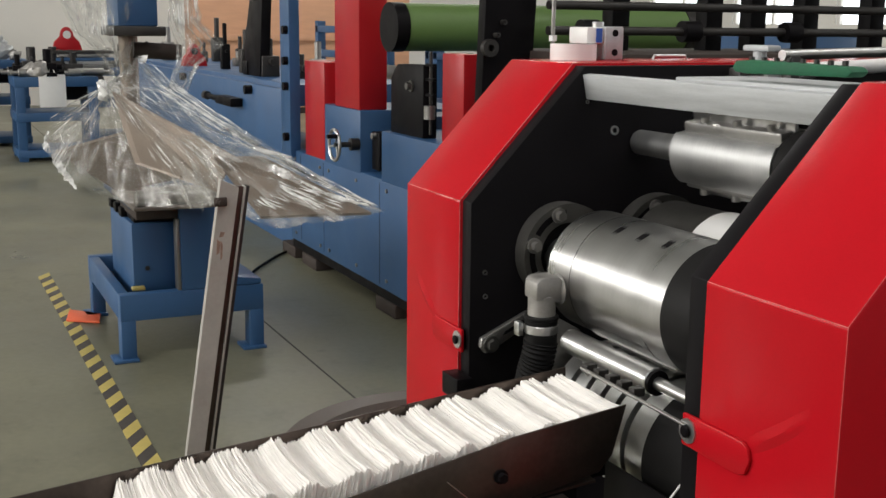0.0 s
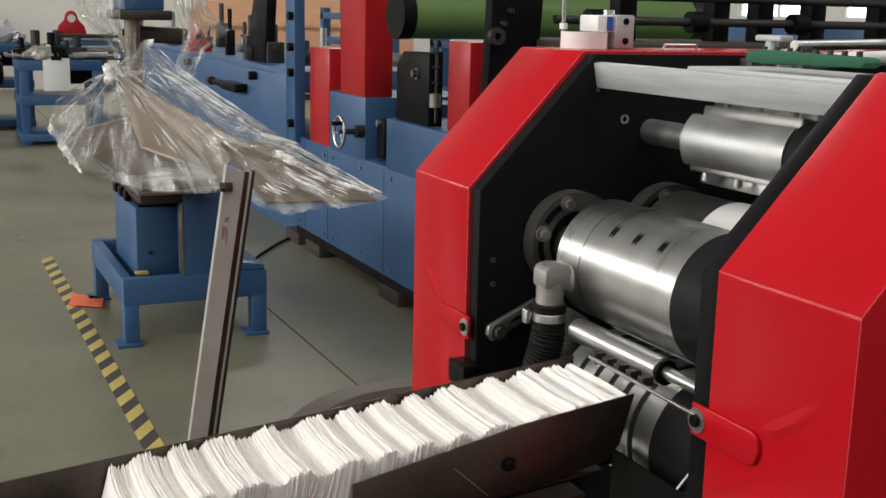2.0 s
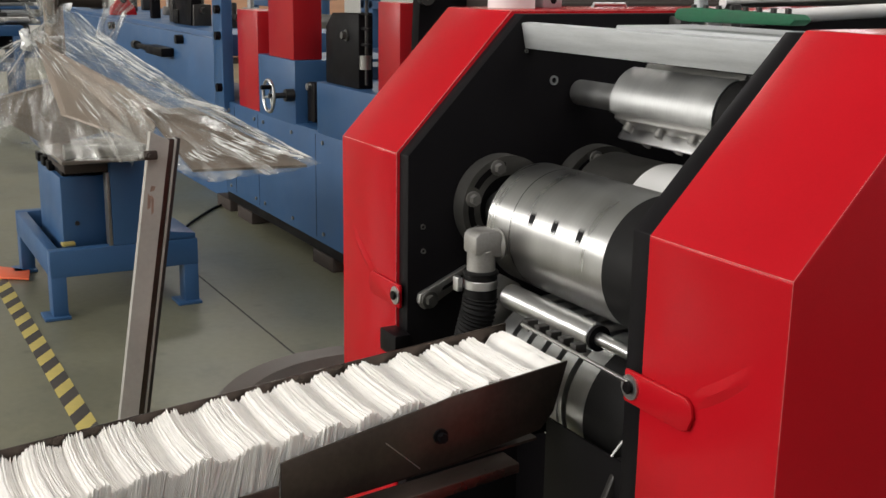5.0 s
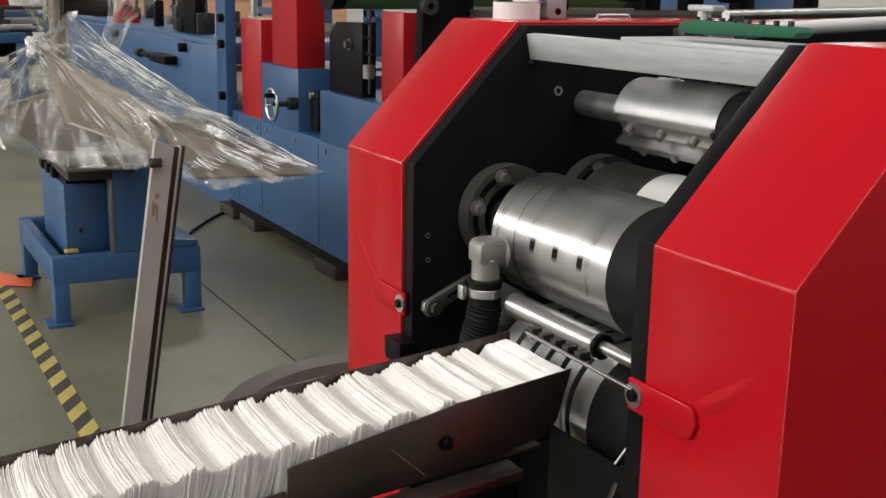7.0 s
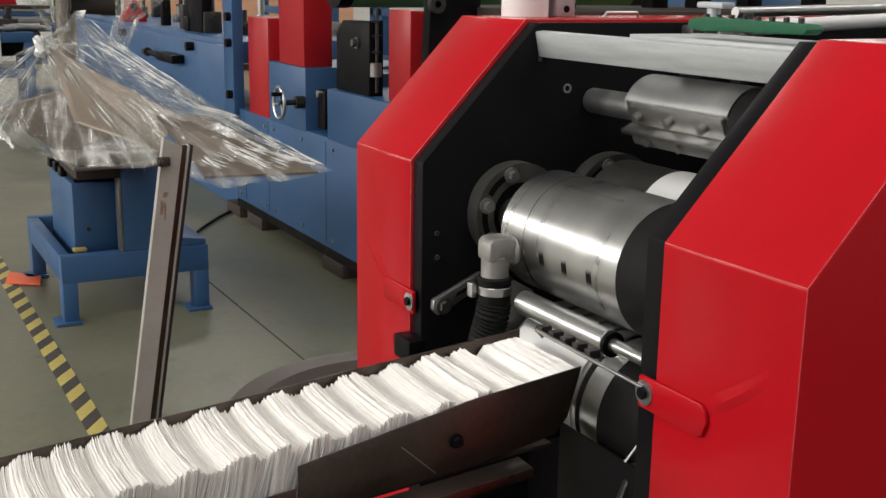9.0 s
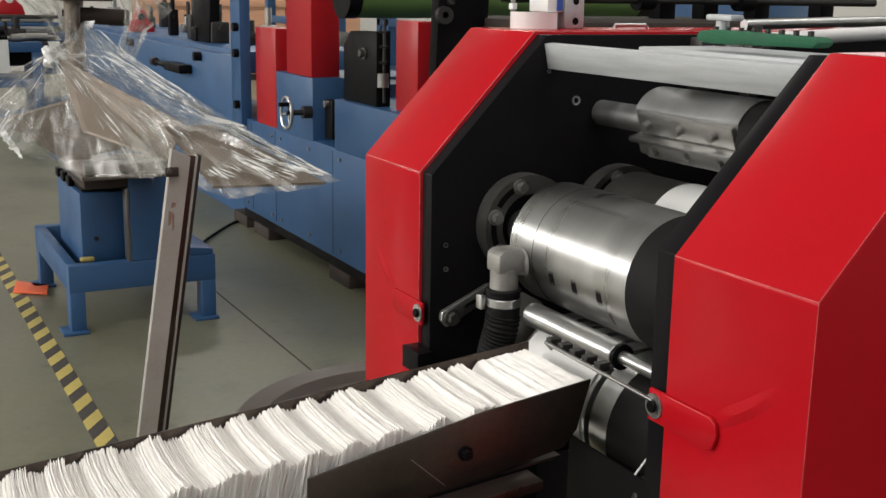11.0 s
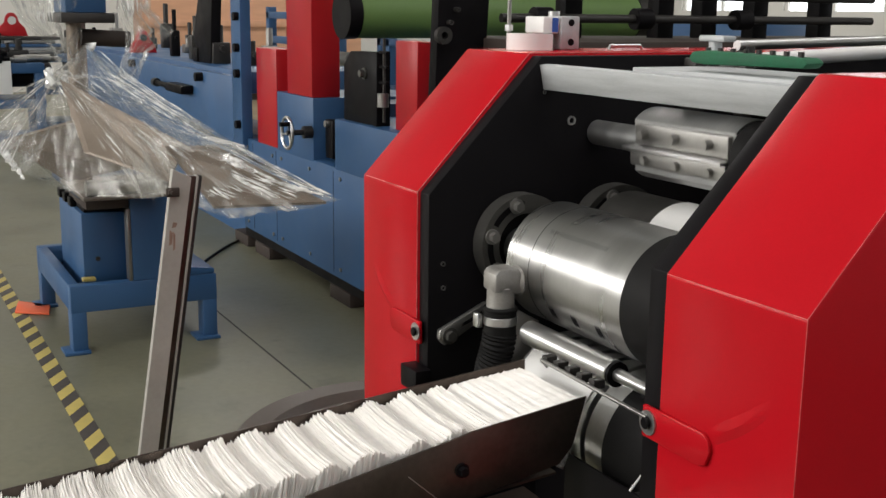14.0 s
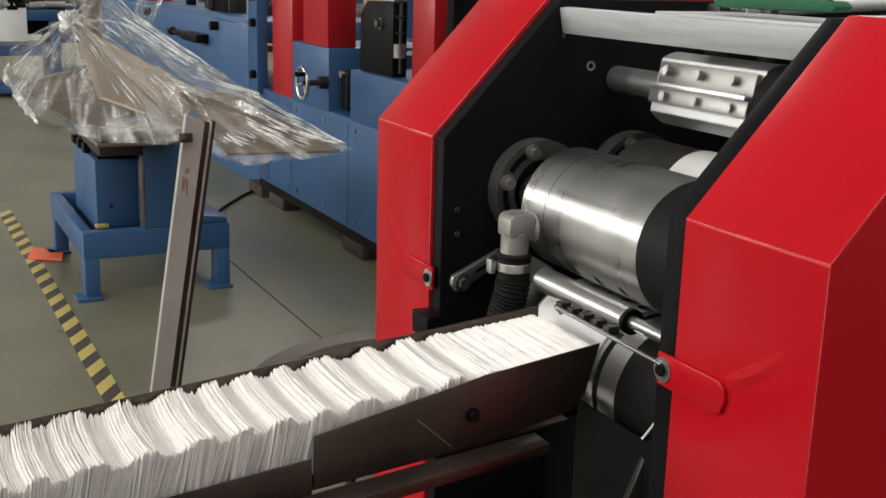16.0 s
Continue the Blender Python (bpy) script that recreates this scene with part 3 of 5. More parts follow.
def knife_roller():
    """Roller with a flat carrying a screwed knife block; it turns."""
    k = part("knife_roller", B(), KNIFE_STEEL, MACHINE, "steel roller with a screwed knife bar", (0.3, KX, KZ))
    bm = B()
    n = 40
    outline = []
    for half in (0, 180):
        for i in range(n + 1):
            a = radians(half + 46 + 88 * i / n)
            outline.append((KR * math.cos(a), KR * math.sin(a)))
    prism(bm, outline, "x", -0.115, 0.102)
    for f in bm.faces:
        f.smooth = True
    rod(bm, (-0.265, 0, 0), (0.265, 0, 0), 0.020, seg=32)
    old = k.data
    k.data = mesh_of("knife_roller", bm, KNIFE_STEEL)
    bpy.data.meshes.remove(old)
    for side in (1, -1):
        def slab(x0, x1, r0, r1, z0, z1, bevel):
            ya, yb = sorted((side * r0, side * r1))
            za, zb = sorted((side * z0, side * z1))
            return box(B(), x0, x1, ya, yb, za, zb, bevel)
        child_of_roller("knife_bar", slab(-0.105, 0.095, KR * 0.66, KR * 0.84, -0.034, -0.003, 0.002), GREY_STEEL, k)
        child_of_roller("clamp_bar", slab(-0.108, 0.098, KR * 0.66, KR * 0.98, 0.004, 0.026, 0.002), GREY_STEEL, k)
        child_of_roller("blade", slab(-0.115, 0.100, KR * 0.60, KR * 1.16, -0.002, 0.003, 0.0005), CHROME, k, "thin bright blade")
        for i in range(3):
            x = -0.080 + 0.070 * i
            child_of_roller("screw", rod(B(), (x, side * KR * 0.83, -side * 0.020), (x, side * KR * 1.06, -side * 0.020), 0.0068, seg=10), GREY_STEEL, k)
            child_of_roller("screw", rod(B(), (x + 0.01, side * KR * 0.97, side * 0.016), (x + 0.01, side * KR * 1.12, side * 0.016), 0.0062, seg=10), GREY_STEEL, k)
    child_of_roller("end_sleeve", ring(B(), (0, 0), 0.103, 0.265, KR * 0.96, 0.0205, 48), BLACK_MATT, k)
    return k


KNIFE = knife_roller()
bm = rod(B(), (0.10, BX, BZ), (0.57, BX, BZ), BR * 0.90, seg=72, bevel=0.001)
REAR = part("rear_roller", bm, RING, MACHINE, "dark steel roller behind the folding roller")
part("paper_wrap", ring(B(), (BX, BZ), 0.232, 0.45, BR * 0.90 + 0.0015, BR * 0.88, 60), WHITE, REAR, "white tissue web round the roller")


# ---- things on top of the machine ----
def top_fittings():
    tape = thing("tape_roll", -0.15, 0.282, 1.359, "white roll of tape lying on the red guard", "tape roll")
    bm = B()
    n = 40
    for rr0, rr1, z0, z1 in ((0.040, 0.026, 1.359, 1.386),):
        vs = []
        for i in range(n):
            a = 2 * math.pi * i / n
            c, s = math.cos(a), math.sin(a)
            vs.append([bm.verts.new((-0.15 + r * c, 0.282 + r * s, z)) for r, z in ((rr0, z0), (rr0, z1), (rr1, z1), (rr1, z0))])
        for i in range(n):
            a, b = vs[i], vs[(i + 1) % n]
            for j in range(4):
                bm.faces.new((a[j], a[(j + 1) % 4], b[(j + 1) % 4], b[j])).smooth = True
        bmesh.ops.recalc_face_normals(bm, faces=bm.faces[:])
    part("roll", bm, WHITE_PLASTIC, tape)
    valve = thing("pneumatic_valve", -0.15, 0.34, 1.359, "small aluminium pneumatic valve with a blue label", "valve")
    part("body", box(B(), -0.175, -0.125, 0.330, 0.368, 1.359, 1.416, 0.003), BAR, valve)
    part("solenoid", box(B(), -0.19, -0.13, 0.296, 0.3295, 1.3865, 1.415, 0.003), WHITE_PLASTIC, valve)
    part("label", box(B(), -0.1298, -0.1285, 0.314, 0.326, 1.389, 1.413), BLUE_LABEL, valve, "blue printed label")
    part("cap", rod(B(), (-0.15, 0.330, 1.414), (-0.15, 0.330, 1.424), 0.010, seg=20), CHROME, valve)
    for z in (1.372, 1.405):
        part("port", rod(B(), (-0.1255, 0.35, z), (-0.1243, 0.35, z), 0.006, seg=18), BLACK, valve)
    stud = thing("threaded_rod", -0.2, 0.27, 1.359, "upright threaded rod with nuts", "rod")
    part("stem", rod(B(), (-0.2, 0.27, 1.359), (-0.2, 0.27, 1.60), 0.0035, seg=12), GREY_STEEL, stud)
    part("nut", rod(B(), (-0.2, 0.27, 1.39), (-0.2, 0.27, 1.40), 0.008, seg=6), CHROME, stud)
    handle = thing("lid_handle", -0.12, 0.46, 1.359, "small bright bow handle on the guard", "handle")
    part("grip", pipe(B(), [(-0.12, 0.426, 1.359), (-0.12, 0.43, 1.366), (-0.12, 0.495, 1.366), (-0.12, 0.499, 1.359)], 0.0032, 10), CHROME, handle)
    brush = thing("green_brush_strip", 0.4, 0.30, 1.345, "dark green bristle strip clamped over the machine", "brush")
    bm = B()
    prism(bm, [(0.268, 1.362), (0.274, 1.371), (0.295, 1.373), (0.485, 1.370), (0.494, 1.364), (0.485, 1.357), (0.30, 1.354), (0.274, 1.356)], "y", 0.285, 0.315, 0.003)
    part("bristles", bm, GREEN, brush)
    for k in range(8):
        part("stud", rod(B(), (0.292 + 0.025 * k, 0.30, 1.368), (0.292 + 0.025 * k, 0.30, 1.377), 0.004, seg=8), DARK, brush, "dark screw")
    knob = thing("clamp_knob", 0.19, 0.40, 1.355, "grey T-shaped clamp knob", "knob")
    part("stem", rod(B(), (0.19, 0.40, 1.352), (0.19, 0.40, 1.384), 0.010, seg=18), BAR, knob)
    part("grip", box(B(), 0.165, 0.222, 0.387, 0.413, 1.382, 1.391, 0.003), BAR, knob)
    roll = thing("paper_guide_roller", 0.06, 1.0, 1.36, "long cream roller lying along the machine top", "roller")
    part("tube", rod(B(), (0.06, 0.52, 1.344), (0.06, 1.62, 1.386), 0.0125, seg=32), WHITE_PLASTIC, roll)
    part("journal", rod(B(), (0.06, 0.47, 1.342), (0.06, 0.52, 1.344), 0.006, seg=16), CHROME, roll)
    part("bearing_block", box(B(), 0.045, 0.075, 0.46, 0.485, 1.20, 1.352, 0.003), DARK, roll, "dark bearing block")
    part("bearing_block", box(B(), 0.045, 0.075, 1.60, 1.625, 1.20, 1.380, 0.003), DARK, roll, "dark bearing block")
    rail = thing("chrome_bar", 0.11, 0.9, 1.37, "long chrome bar along the machine top", "bar")
    part("shaft", rod(B(), (0.125, 0.50, 1.3742), (0.09, 1.60, 1.397), 0.0085, seg=24), CHROME, rail)
    part("bracket", box(B(), 0.113, 0.137, 0.51, 0.53, 1.20, 1.373, 0.003), DARK, rail, "dark bracket")
    part("bracket", box(B(), 0.08, 0.10, 1.57, 1.59, 1.20, 1.396, 0.003), DARK, rail, "dark bracket")


top_fittings()


# ---- tray and napkins ----
TX0, TX1, TS = 0.285, 0.445, 0.085        # tray sides and its fall per metre


def tray_z(y, h):
    return h + TS * y


def napkin_tray():
    t = thing("napkin_tray", 0.36, -0.3, 0.85, "brown steel delivery tray full of napkins", "tray")
    part("side_panel", prism(B(), [(0.02, tray_z(0.02, 0.855)), (0.02, tray_z(0.02, 0.960)), (-1.25, tray_z(-1.25, 0.953)), (-1.25, tray_z(-1.25, 0.855))], "x", TX0 - 0.003, TX0, 0.0006), TRAY, t)
    part("side_panel", prism(B(), [(0.008, 0.962), (-0.150, 0.9425), (-0.175, 0.937), (-0.3577, 0.902), (-0.3577, 0.842), (-0.135, 0.862), (-0.028, 0.880), (-0.010, 0.900)], "x", TX1, TX1 + 0.003, 0.0006), TRAY, t)
    part("floor_panel", prism(B(), [(-0.03, 0.866), (-0.03, 0.869), (-1.25, tray_z(-1.25, 0.871)), (-1.25, tray_z(-1.25, 0.868))], "x", TX0, TX1 - 0.001), TRAY, t)
    part("side_lip", prism(B(), [(-0.36, tray_z(-0.36, 0.840)), (-0.36, tray_z(-0.36, 0.907)), (-1.25, tray_z(-1.25, 0.900)), (-1.25, tray_z(-1.25, 0.840))], "x", TX1, TX1 + 0.003, 0.0006), TRAY, t)
    part("rail", prism(B(), [(-0.08, 0.850), (-0.08, 0.862), (-1.25, tray_z(-1.25, 0.862)), (-1.25, tray_z(-1.25, 0.835))], "x", TX1 + 0.004, TX1 + 0.040, 0.001), TRAY, t)
    part("clip_edge", rod(B(), (TX1 + 0.0032, -0.234, 0.902), (TX1 + 0.0032, -0.191, 0.8625), 0.0006, seg=6), CHROME, t)
    bm = B()
    bolt_head(bm, (TX1 + 0.003, -0.165, 0.8975), (1, 0, 0), 0.0060, 0.007)
    part("bolt", bm, BLACK, t, "black screw")
    # Made-up black sheet: stands in for the shade on the roller's underside.
    part("dark_cover", box(B(), 0.40, 0.568, 0.012, 0.016, 0.72, 0.872, 0.001), BLACK, t, "added black sheet for the dark under the roller")
    part("leg", box(B(), 0.34, 0.38, -1.20, -1.16, 0.0, 0.80, 0.003), TRAY, t)
    part("arm", box(B(), 0.33, 0.37, 0.0, 0.31, 0.835, 0.862, 0.003), BLACK, t)
    return t


napkin_tray()

TURN = 0.5094        # seconds for each napkin, half a turn of the rollers
PACE = 0.0086        # metres a second along the tray
PITCH = PACE * TURN
rng = random.Random(7)


def napkin_mesh(seed):
    """One folded napkin on edge: four wavy plies standing in the tray."""
    g = random.Random(seed)
    bm = B()
    cols = 7
    for ply in range(4):
        y0 = (ply - 1.5) * PITCH * 0.26
        th = PITCH * 0.066
        drop = g.uniform(-0.0022, 0.0006)
        top = [drop + g.uniform(-0.0009, 0.0009) + (0.0012 if ply == 1 else 0) for _ in range(cols + 1)]
        wave = [g.uniform(-0.0003, 0.0003) for _ in range(cols + 1)]
        lean = g.uniform(-0.0006, 0.0006)
        ex = g.uniform(-0.0013, 0.0013)
        grid = []
        for i in range(cols + 1):
            x = -0.074 + 0.148 * i / cols + (ex if i in (0, cols) else 0)
            bow = -0.0045 * (1 - (x / 0.074) ** 2)
            row = []
            for s in (-1, 1):
                row.append([bm.verts.new((x, y0 + bow + s * th + wave[i] * h + lean * h, -0.074 + 0.074 * h + (top[i] if h == 1 else 0))) for h in (0, 1)])
            grid.append(row)
        for a, b in zip(grid, grid[1:]):
            bm.faces.new((a[0][0], b[0][0], b[0][1], a[0][1]))
            bm.faces.new((a[1][0], a[1][1], b[1][1], b[1][0]))
            bm.faces.new((a[0][1], b[0][1], b[1][1], a[1][1]))
        for e in (grid[0], grid[-1]):
            bm.faces.new((e[0][0], e[0][1], e[1][1], e[1][0]))
    bmesh.ops.recalc_face_normals(bm, faces=bm.faces[:])
    return mesh_of("napkin", bm, PAPER, False)


NAP = [napkin_mesh(s) for s in range(14)]
END_Y = 0.012
BUMP = 0.049


def napkin_pose(s):
    """Pose of a napkin s metres down the stack; the stack lies in uneven bunches."""
    ph = (s / BUMP + 0.16 * math.sin(s * 23) + 0.08 * math.sin(s * 61)) % 1.0
    high = min(1, max(0, ph / 0.10)) * min(1, max(0, (0.68 - ph) / 0.22))
    rise = (0.010 * high - 0.0045) * min(1, 0.35 + s / 0.08) + 0.0007 * math.sin(s * 977)
    y = END_Y - s
    return pose((TX0 + TX1) / 2 + 0.003 * (high - 0.5) + 0.0010 * math.sin(s * 613), y, tray_z(y, 0.952) + rise, -9 - 8 * (1 - high) - 24 * math.exp(-s / 0.012), 0, 0.4 * math.sin(s * 371))


STACK = thing("napkin_stack", (TX0 + TX1) / 2, -0.3, 0.95, "row of folded white paper napkins standing on edge", "napkins")
COUNT = 134
for k in range(COUNT):
    ob = new("napkin", NAP[rng.randrange(len(NAP))])
    ob.parent = STACK
    ob.matrix_basis = Matrix.Translation(-Vector(STACK.location)) @ napkin_pose(PITCH * (k + 1))

# the napkins that the rollers add one by one
FED = []
for k in range(31):
    ob = tagged(new("napkin", NAP[rng.randrange(len(NAP))]), "folded white paper napkin fed into the tray", "napkin", "napkins fed into the tray")
    FED.append(ob)


# ---- aluminium prop, wrapped plates and blue stand ----
def prop():
    p = thing("channel_prop", -1.5, -0.12, 0, "leaning worn aluminium channel post with a bolt", "post")

    bm = B()
    a0, a1 = -0.158, -0.008
    section = [(-1.552, 0.008), (-1.528, 0.008), (-1.528, 0.059), (-1.552, 0.059), (-1.552, 0.053), (-1.534, 0.053), (-1.534, 0.014), (-1.552, 0.014)]
    lo = [bm.verts.new((x, a0 + y, 0.012)) for x, y in section]
    hi = [bm.verts.new((x, a1 + y, 0.990 - 0.5 * (y - 0.008))) for x, y in section]
    for i in range(8):
        bm.faces.new((lo[i], lo[(i + 1) % 8], hi[(i + 1) % 8], hi[i]))
    bm.faces.new(hi), bm.faces.new(lo[::-1])
    bmesh.ops.recalc_face_normals(bm, faces=bm.faces[:])
    bmesh.ops.bevel(bm, geom=bm.edges[:], offset=0.001, segments=1, affect="EDGES")
    part("channel", bm, CHANNEL, p)
    for y0, y1, x0, x1, material in ((0.060, 0.082, -1.585, -1.562, TRAY), (0.0825, 0.088, -1.585, -1.556, CHANNEL), (0.0885, 0.100, -1.585, -1.566, DARK)):
        part("flange", prism(B(), [(a0 + y0, 0.0), (a1 + y0, 0.965), (a1 + y1, 0.962), (a0 + y1, 0.0)], "x", x0, x1, 0.001), material, p)
    for y, z, w, h in ((0.024, 0.80, 0.006, 0.022), (0.034, 0.79, 0.004, 0.028), (0.030, 0.835, 0.008, 0.008)):
        yy = a0 + (a1 - a0) * z / 0.985 + y
        part("rust_stain", prism(B(), [(yy - w, z - h), (yy + w * 0.4, z - h * 0.8), (yy + w, z + h * 0.6), (yy - w * 0.5, z + h)], "x", -1.5278, -1.5272), RUST, p, "rusty stain")
    bm = B()
    box(bm, -1.528, -1.515, a1 - 0.014, a1 + 0.022, 0.915, 0.940, 0.003)
    rod(bm, (-1.515, a1 - 0.004, 0.930), (-1.500, a1 - 0.004, 0.930), 0.009, seg=6)
    rod(bm, (-1.500, a1 - 0.004, 0.930), (-1.488, a1 - 0.004, 0.930), 0.005, seg=10)
    part("bolt", bm, BROWN, p, "rusty bolt with a square washer")
    part("foot_plate", box(B(), -1.64, -1.50, a0 - 0.04, a0 + 0.10, 0, 0.012, 0.002), CHANNEL, p)


prop()


def blue_stand():
    s = thing("blue_machine_stand", -3.5, 0.27, 0, "blue painted welded steel machine stand on four legs", "machine stand")
    x0, x1, y0, y1 = -4.12, -3.18, -0.035, 0.583
    for x, y in ((x1 - 0.09, y0), (x0, y0), (x1 - 0.09, y1 - 0.064), (x0, y1 - 0.064)):
        part("leg", box(B(), x + 0.001, x + 0.089, y + 0.001, y + 0.063, 0.012, 0.178, 0.004), BLUE, s)
        part("foot", box(B(), x - 0.01, x + 0.11, y - 0.035, y + 0.07, 0, 0.014, 0.003), BLUE, s)
    fr = B()
    box(fr, x1 - 0.06, x1, y0, y1, 0.176, 0.290, 0.004), box(fr, x0, x0 + 0.06, y0, y1, 0.176, 0.290, 0.004)
    box(fr, x0 + 0.06, x1 - 0.06, y0, y0 + 0.045, 0.176, 0.289, 0.004), box(fr, x0 + 0.06, x1 - 0.06, y1 - 0.06, y1, 0.176, 0.289, 0.004)
    part("frame", fr, BLUE, s)
    part("well", box(B(), x0 + 0.06, x1 - 0.06, y0 + 0.045, y1 - 0.06, 0.18, 0.21), BLACK, s)
    part("box", box(B(), -3.86, -3.30, 0.045, 0.232, 0.212, 0.572, 0.006), BLUE, s)
    part("lid", box(B(), -3.84, -3.32, 0.060, 0.225, 0.572, 0.600, 0.004), BLACK, s)
    for x in (-3.84, -3.70, -3.56):
        part("lug", box(B(), x, x + 0.07, 0.035, 0.060, 0.572, 0.612, 0.003), BLACK, s, "black clamping lug")
    part("bolt", rod(B(), (-3.30, 0.105, 0.375), (-3.294, 0.105, 0.375), 0.010, seg=10), DARK, s)
    part("column", prism(B(), [(0.226, 0.2905), (0.226, 0.655), (0.385, 0.655), (0.385, 0.40), (0.43, 0.335), (0.575, 0.315), (0.575, 0.2905)], "x", -3.52, -3.183, 0.005), BLUE, s)
    part("edge_plate", box(B(), -3.25, -3.185, 0.212, 0.225, 0.2905, 0.60, 0.002), GREY_STEEL, s, "bare steel edge")
    part("table", box(B(), -3.86, -3.18, 0.02, 0.385, 0.6555, 0.680, 0.004), BLUE_DARK_SHADE, s)
    part("gib", box(B(), -3.60, -3.20, 0.05, 0.225, 0.603, 0.655, 0.003), BROWN, s, "rusty brown slide")
    part("pillar", rod(B(), (-3.45, 0.09, 0.68), (-3.45, 0.09, 1.36), 0.04, seg=20), WRAPPED, s)
    part("head", box(B(), -3.50, -3.22, 0.015, 0.175, 1.40, 1.78, 0.006), BLUE, s)
    part("head_flange", box(B(), -3.52, -3.18, -0.01, 0.2, 1.36, 1.40, 0.006), DARK, s)
    part("spindle", rod(B(), (-3.40, 0.10, 1.30), (-3.40, 0.30, 1.29), 0.034, seg=18), BROWN, s)
    part("clamp", box(B(), -3.285, -3.245, 0.03, 0.085, 0.2905, 0.305, 0.004), YELLOW, s, "yellow plastic clamp")


blue_stand()


def wrapped_plates():
    w = thing("wrapped_folding_plate", -2.6, 0.1, 0.7, "grey folding plates bundled in clear stretch film", "wrapped part")
    bm = B()
    # sloping main plate, its long nose and a round bar beneath
    def slab(pts, th):
        lo = [bm.verts.new(Vector(p)) for p in pts]
        n = (lo[1].co - lo[0].co).cross(lo[2].co - lo[0].co).normalized() * th
        hi = [bm.verts.new(v.co + n) for v in lo]
        k = len(pts)
        bm.faces.new(lo[::-1]), bm.faces.new(hi)
        for i in range(k):
            bm.faces.new((lo[i], lo[(i + 1) % k], hi[(i + 1) % k], hi[i]))
        bmesh.ops.recalc_face_normals(bm, faces=bm.faces[:])
    slab([(-1.60, 0.475, 0.858), (-1.74, 0.17, 0.842), (-1.98, 0.09, 1.00), (-1.95, 0.24, 1.00)], 0.012)
    part("nose_plate", bm, WRAPPED, w)
    bm = B()
    slab([(-2.78, -0.09, 1.165), (-2.0, 0.163, 1.0), (-2.0, 0.10, 0.885), (-2.6, -0.048, 0.915)], 0.004)
    part("cover_plate", bm, WRAPPED, w)
    bm = B()
    slab([(-2.95, -0.275, 0.935), (-2.93, -0.05, 0.775), (-2.80, 0.15, 0.835), (-2.84, -0.04, 1.01)], 0.02)
    part("main_plate", bm, WRAPPED, w)
    part("bar", rod(B(), (-2.98, 0.015, 0.727), (-2.98, 0.35, 0.732), 0.030, seg=20), GREY_STEEL, w)
    part("base_block", box(B(), -3.5, -2.95, 0.0, 0.372, 0.6805, 0.698, 0.003), GREY_PLATE, w)
    return w


WRAP = wrapped_plates()


def sheet_faces(bm, cols, ru, rv, closed):
    """Faces between the columns of a sheet, with its own run of coordinates for the folds."""
    uvl = bm.loops.layers.uv.new("sheet")
    n = len(cols)
    for i in range(n if closed else n - 1):
        a, b = cols[i], cols[(i + 1) % n]
        for j in range(len(a) - 1):
            f = bm.faces.new((a[j], a[j + 1], b[j + 1], b[j]))
            f.smooth = True
            for loop, (p, q) in zip(f.loops, ((i, j), (i, j + 1), (i + 1, j + 1), (i + 1, j))):
                loop[uvl].uv = (p * ru, q * rv)


def film_tent(name, peak, loop, seed, crease, sag):
    """Stretch film pulled from a gathered knot to the edge of what it wraps: a fan of taut folds."""
    g = random.Random(seed)
    pts = [Vector(p) for p in loop]
    n, m = len(pts), 22
    edge = []
    for i in range(n):
        p1, p2 = pts[i], pts[(i + 1) % n]
        k = max(6, int((p2 - p1).length / 0.012))
        for j in range(k):
            t = j / k
            edge.append(p1.lerp(p2, t) + Vector((0, 0, -0.012 * math.sin(math.pi * t) + g.uniform(-0.004, 0.004))))
    peak = Vector(peak)
    bm = B()
    f, cols = 0.0, []
    out = Vector((1.5, -0.8, 0.5)).normalized()
    for i, e in enumerate(edge):
        f = 0.92 * f + 0.55 * g.uniform(-1, 1)
        col = []
        for j in range(m + 1):
            u = 0.02 + 0.98 * j / m
            p = peak.lerp(e, u)
            p.z -= sag * math.sin(math.pi * u)
            n3 = noise.noise(p * 9.0) * 0.010 + noise.noise(p * 26.0) * 0.003
            col.append(bm.verts.new(p + out * (f * crease * (0.25 + u * (1.1 - u)) + n3 * u)))
        cols.append(col)
    sheet_faces(bm, cols, 0.17, 0.08, True)
    return part(name, bm, FILM, WRAP, "clear wrinkled stretch film")


def film_tube(name, centre, rows, seed):
    """Loose film wound round an upright: rows of (height, radius across, radius deep, shift)."""
    bm = B()
    n, dense = 60, []
    for (z0, a0, b0, s0), (z1, a1, b1, s1) in zip(rows, rows[1:]):
        k = max(2, int(abs(z1 - z0) / 0.015))
        dense += [tuple(p + (q - p) * j / k for p, q in zip((z0, a0, b0, s0), (z1, a1, b1, s1))) for j in range(k)]
    dense.append(rows[-1])
    cols = []
    for i in range(n):
        t = 2 * math.pi * i / n
        col = []
        for z, a, b, sh in dense:
            q = Vector((centre[0] + b * math.cos(t), centre[1] + sh + a * math.sin(t), z))
            d = noise.noise(Vector((seed + 3 * math.cos(t) + z * 5, 3 * math.sin(t), z * 6))) * 0.03 + noise.noise(q * 30) * 0.01
            col.append(bm.verts.new(q + Vector((math.cos(t), math.sin(t), 0)) * d))
        cols.append(col)
    sheet_faces(bm, cols, 0.45, 0.10, True)
    return part(name, bm, FILM, WRAP, "clear wrinkled stretch film")


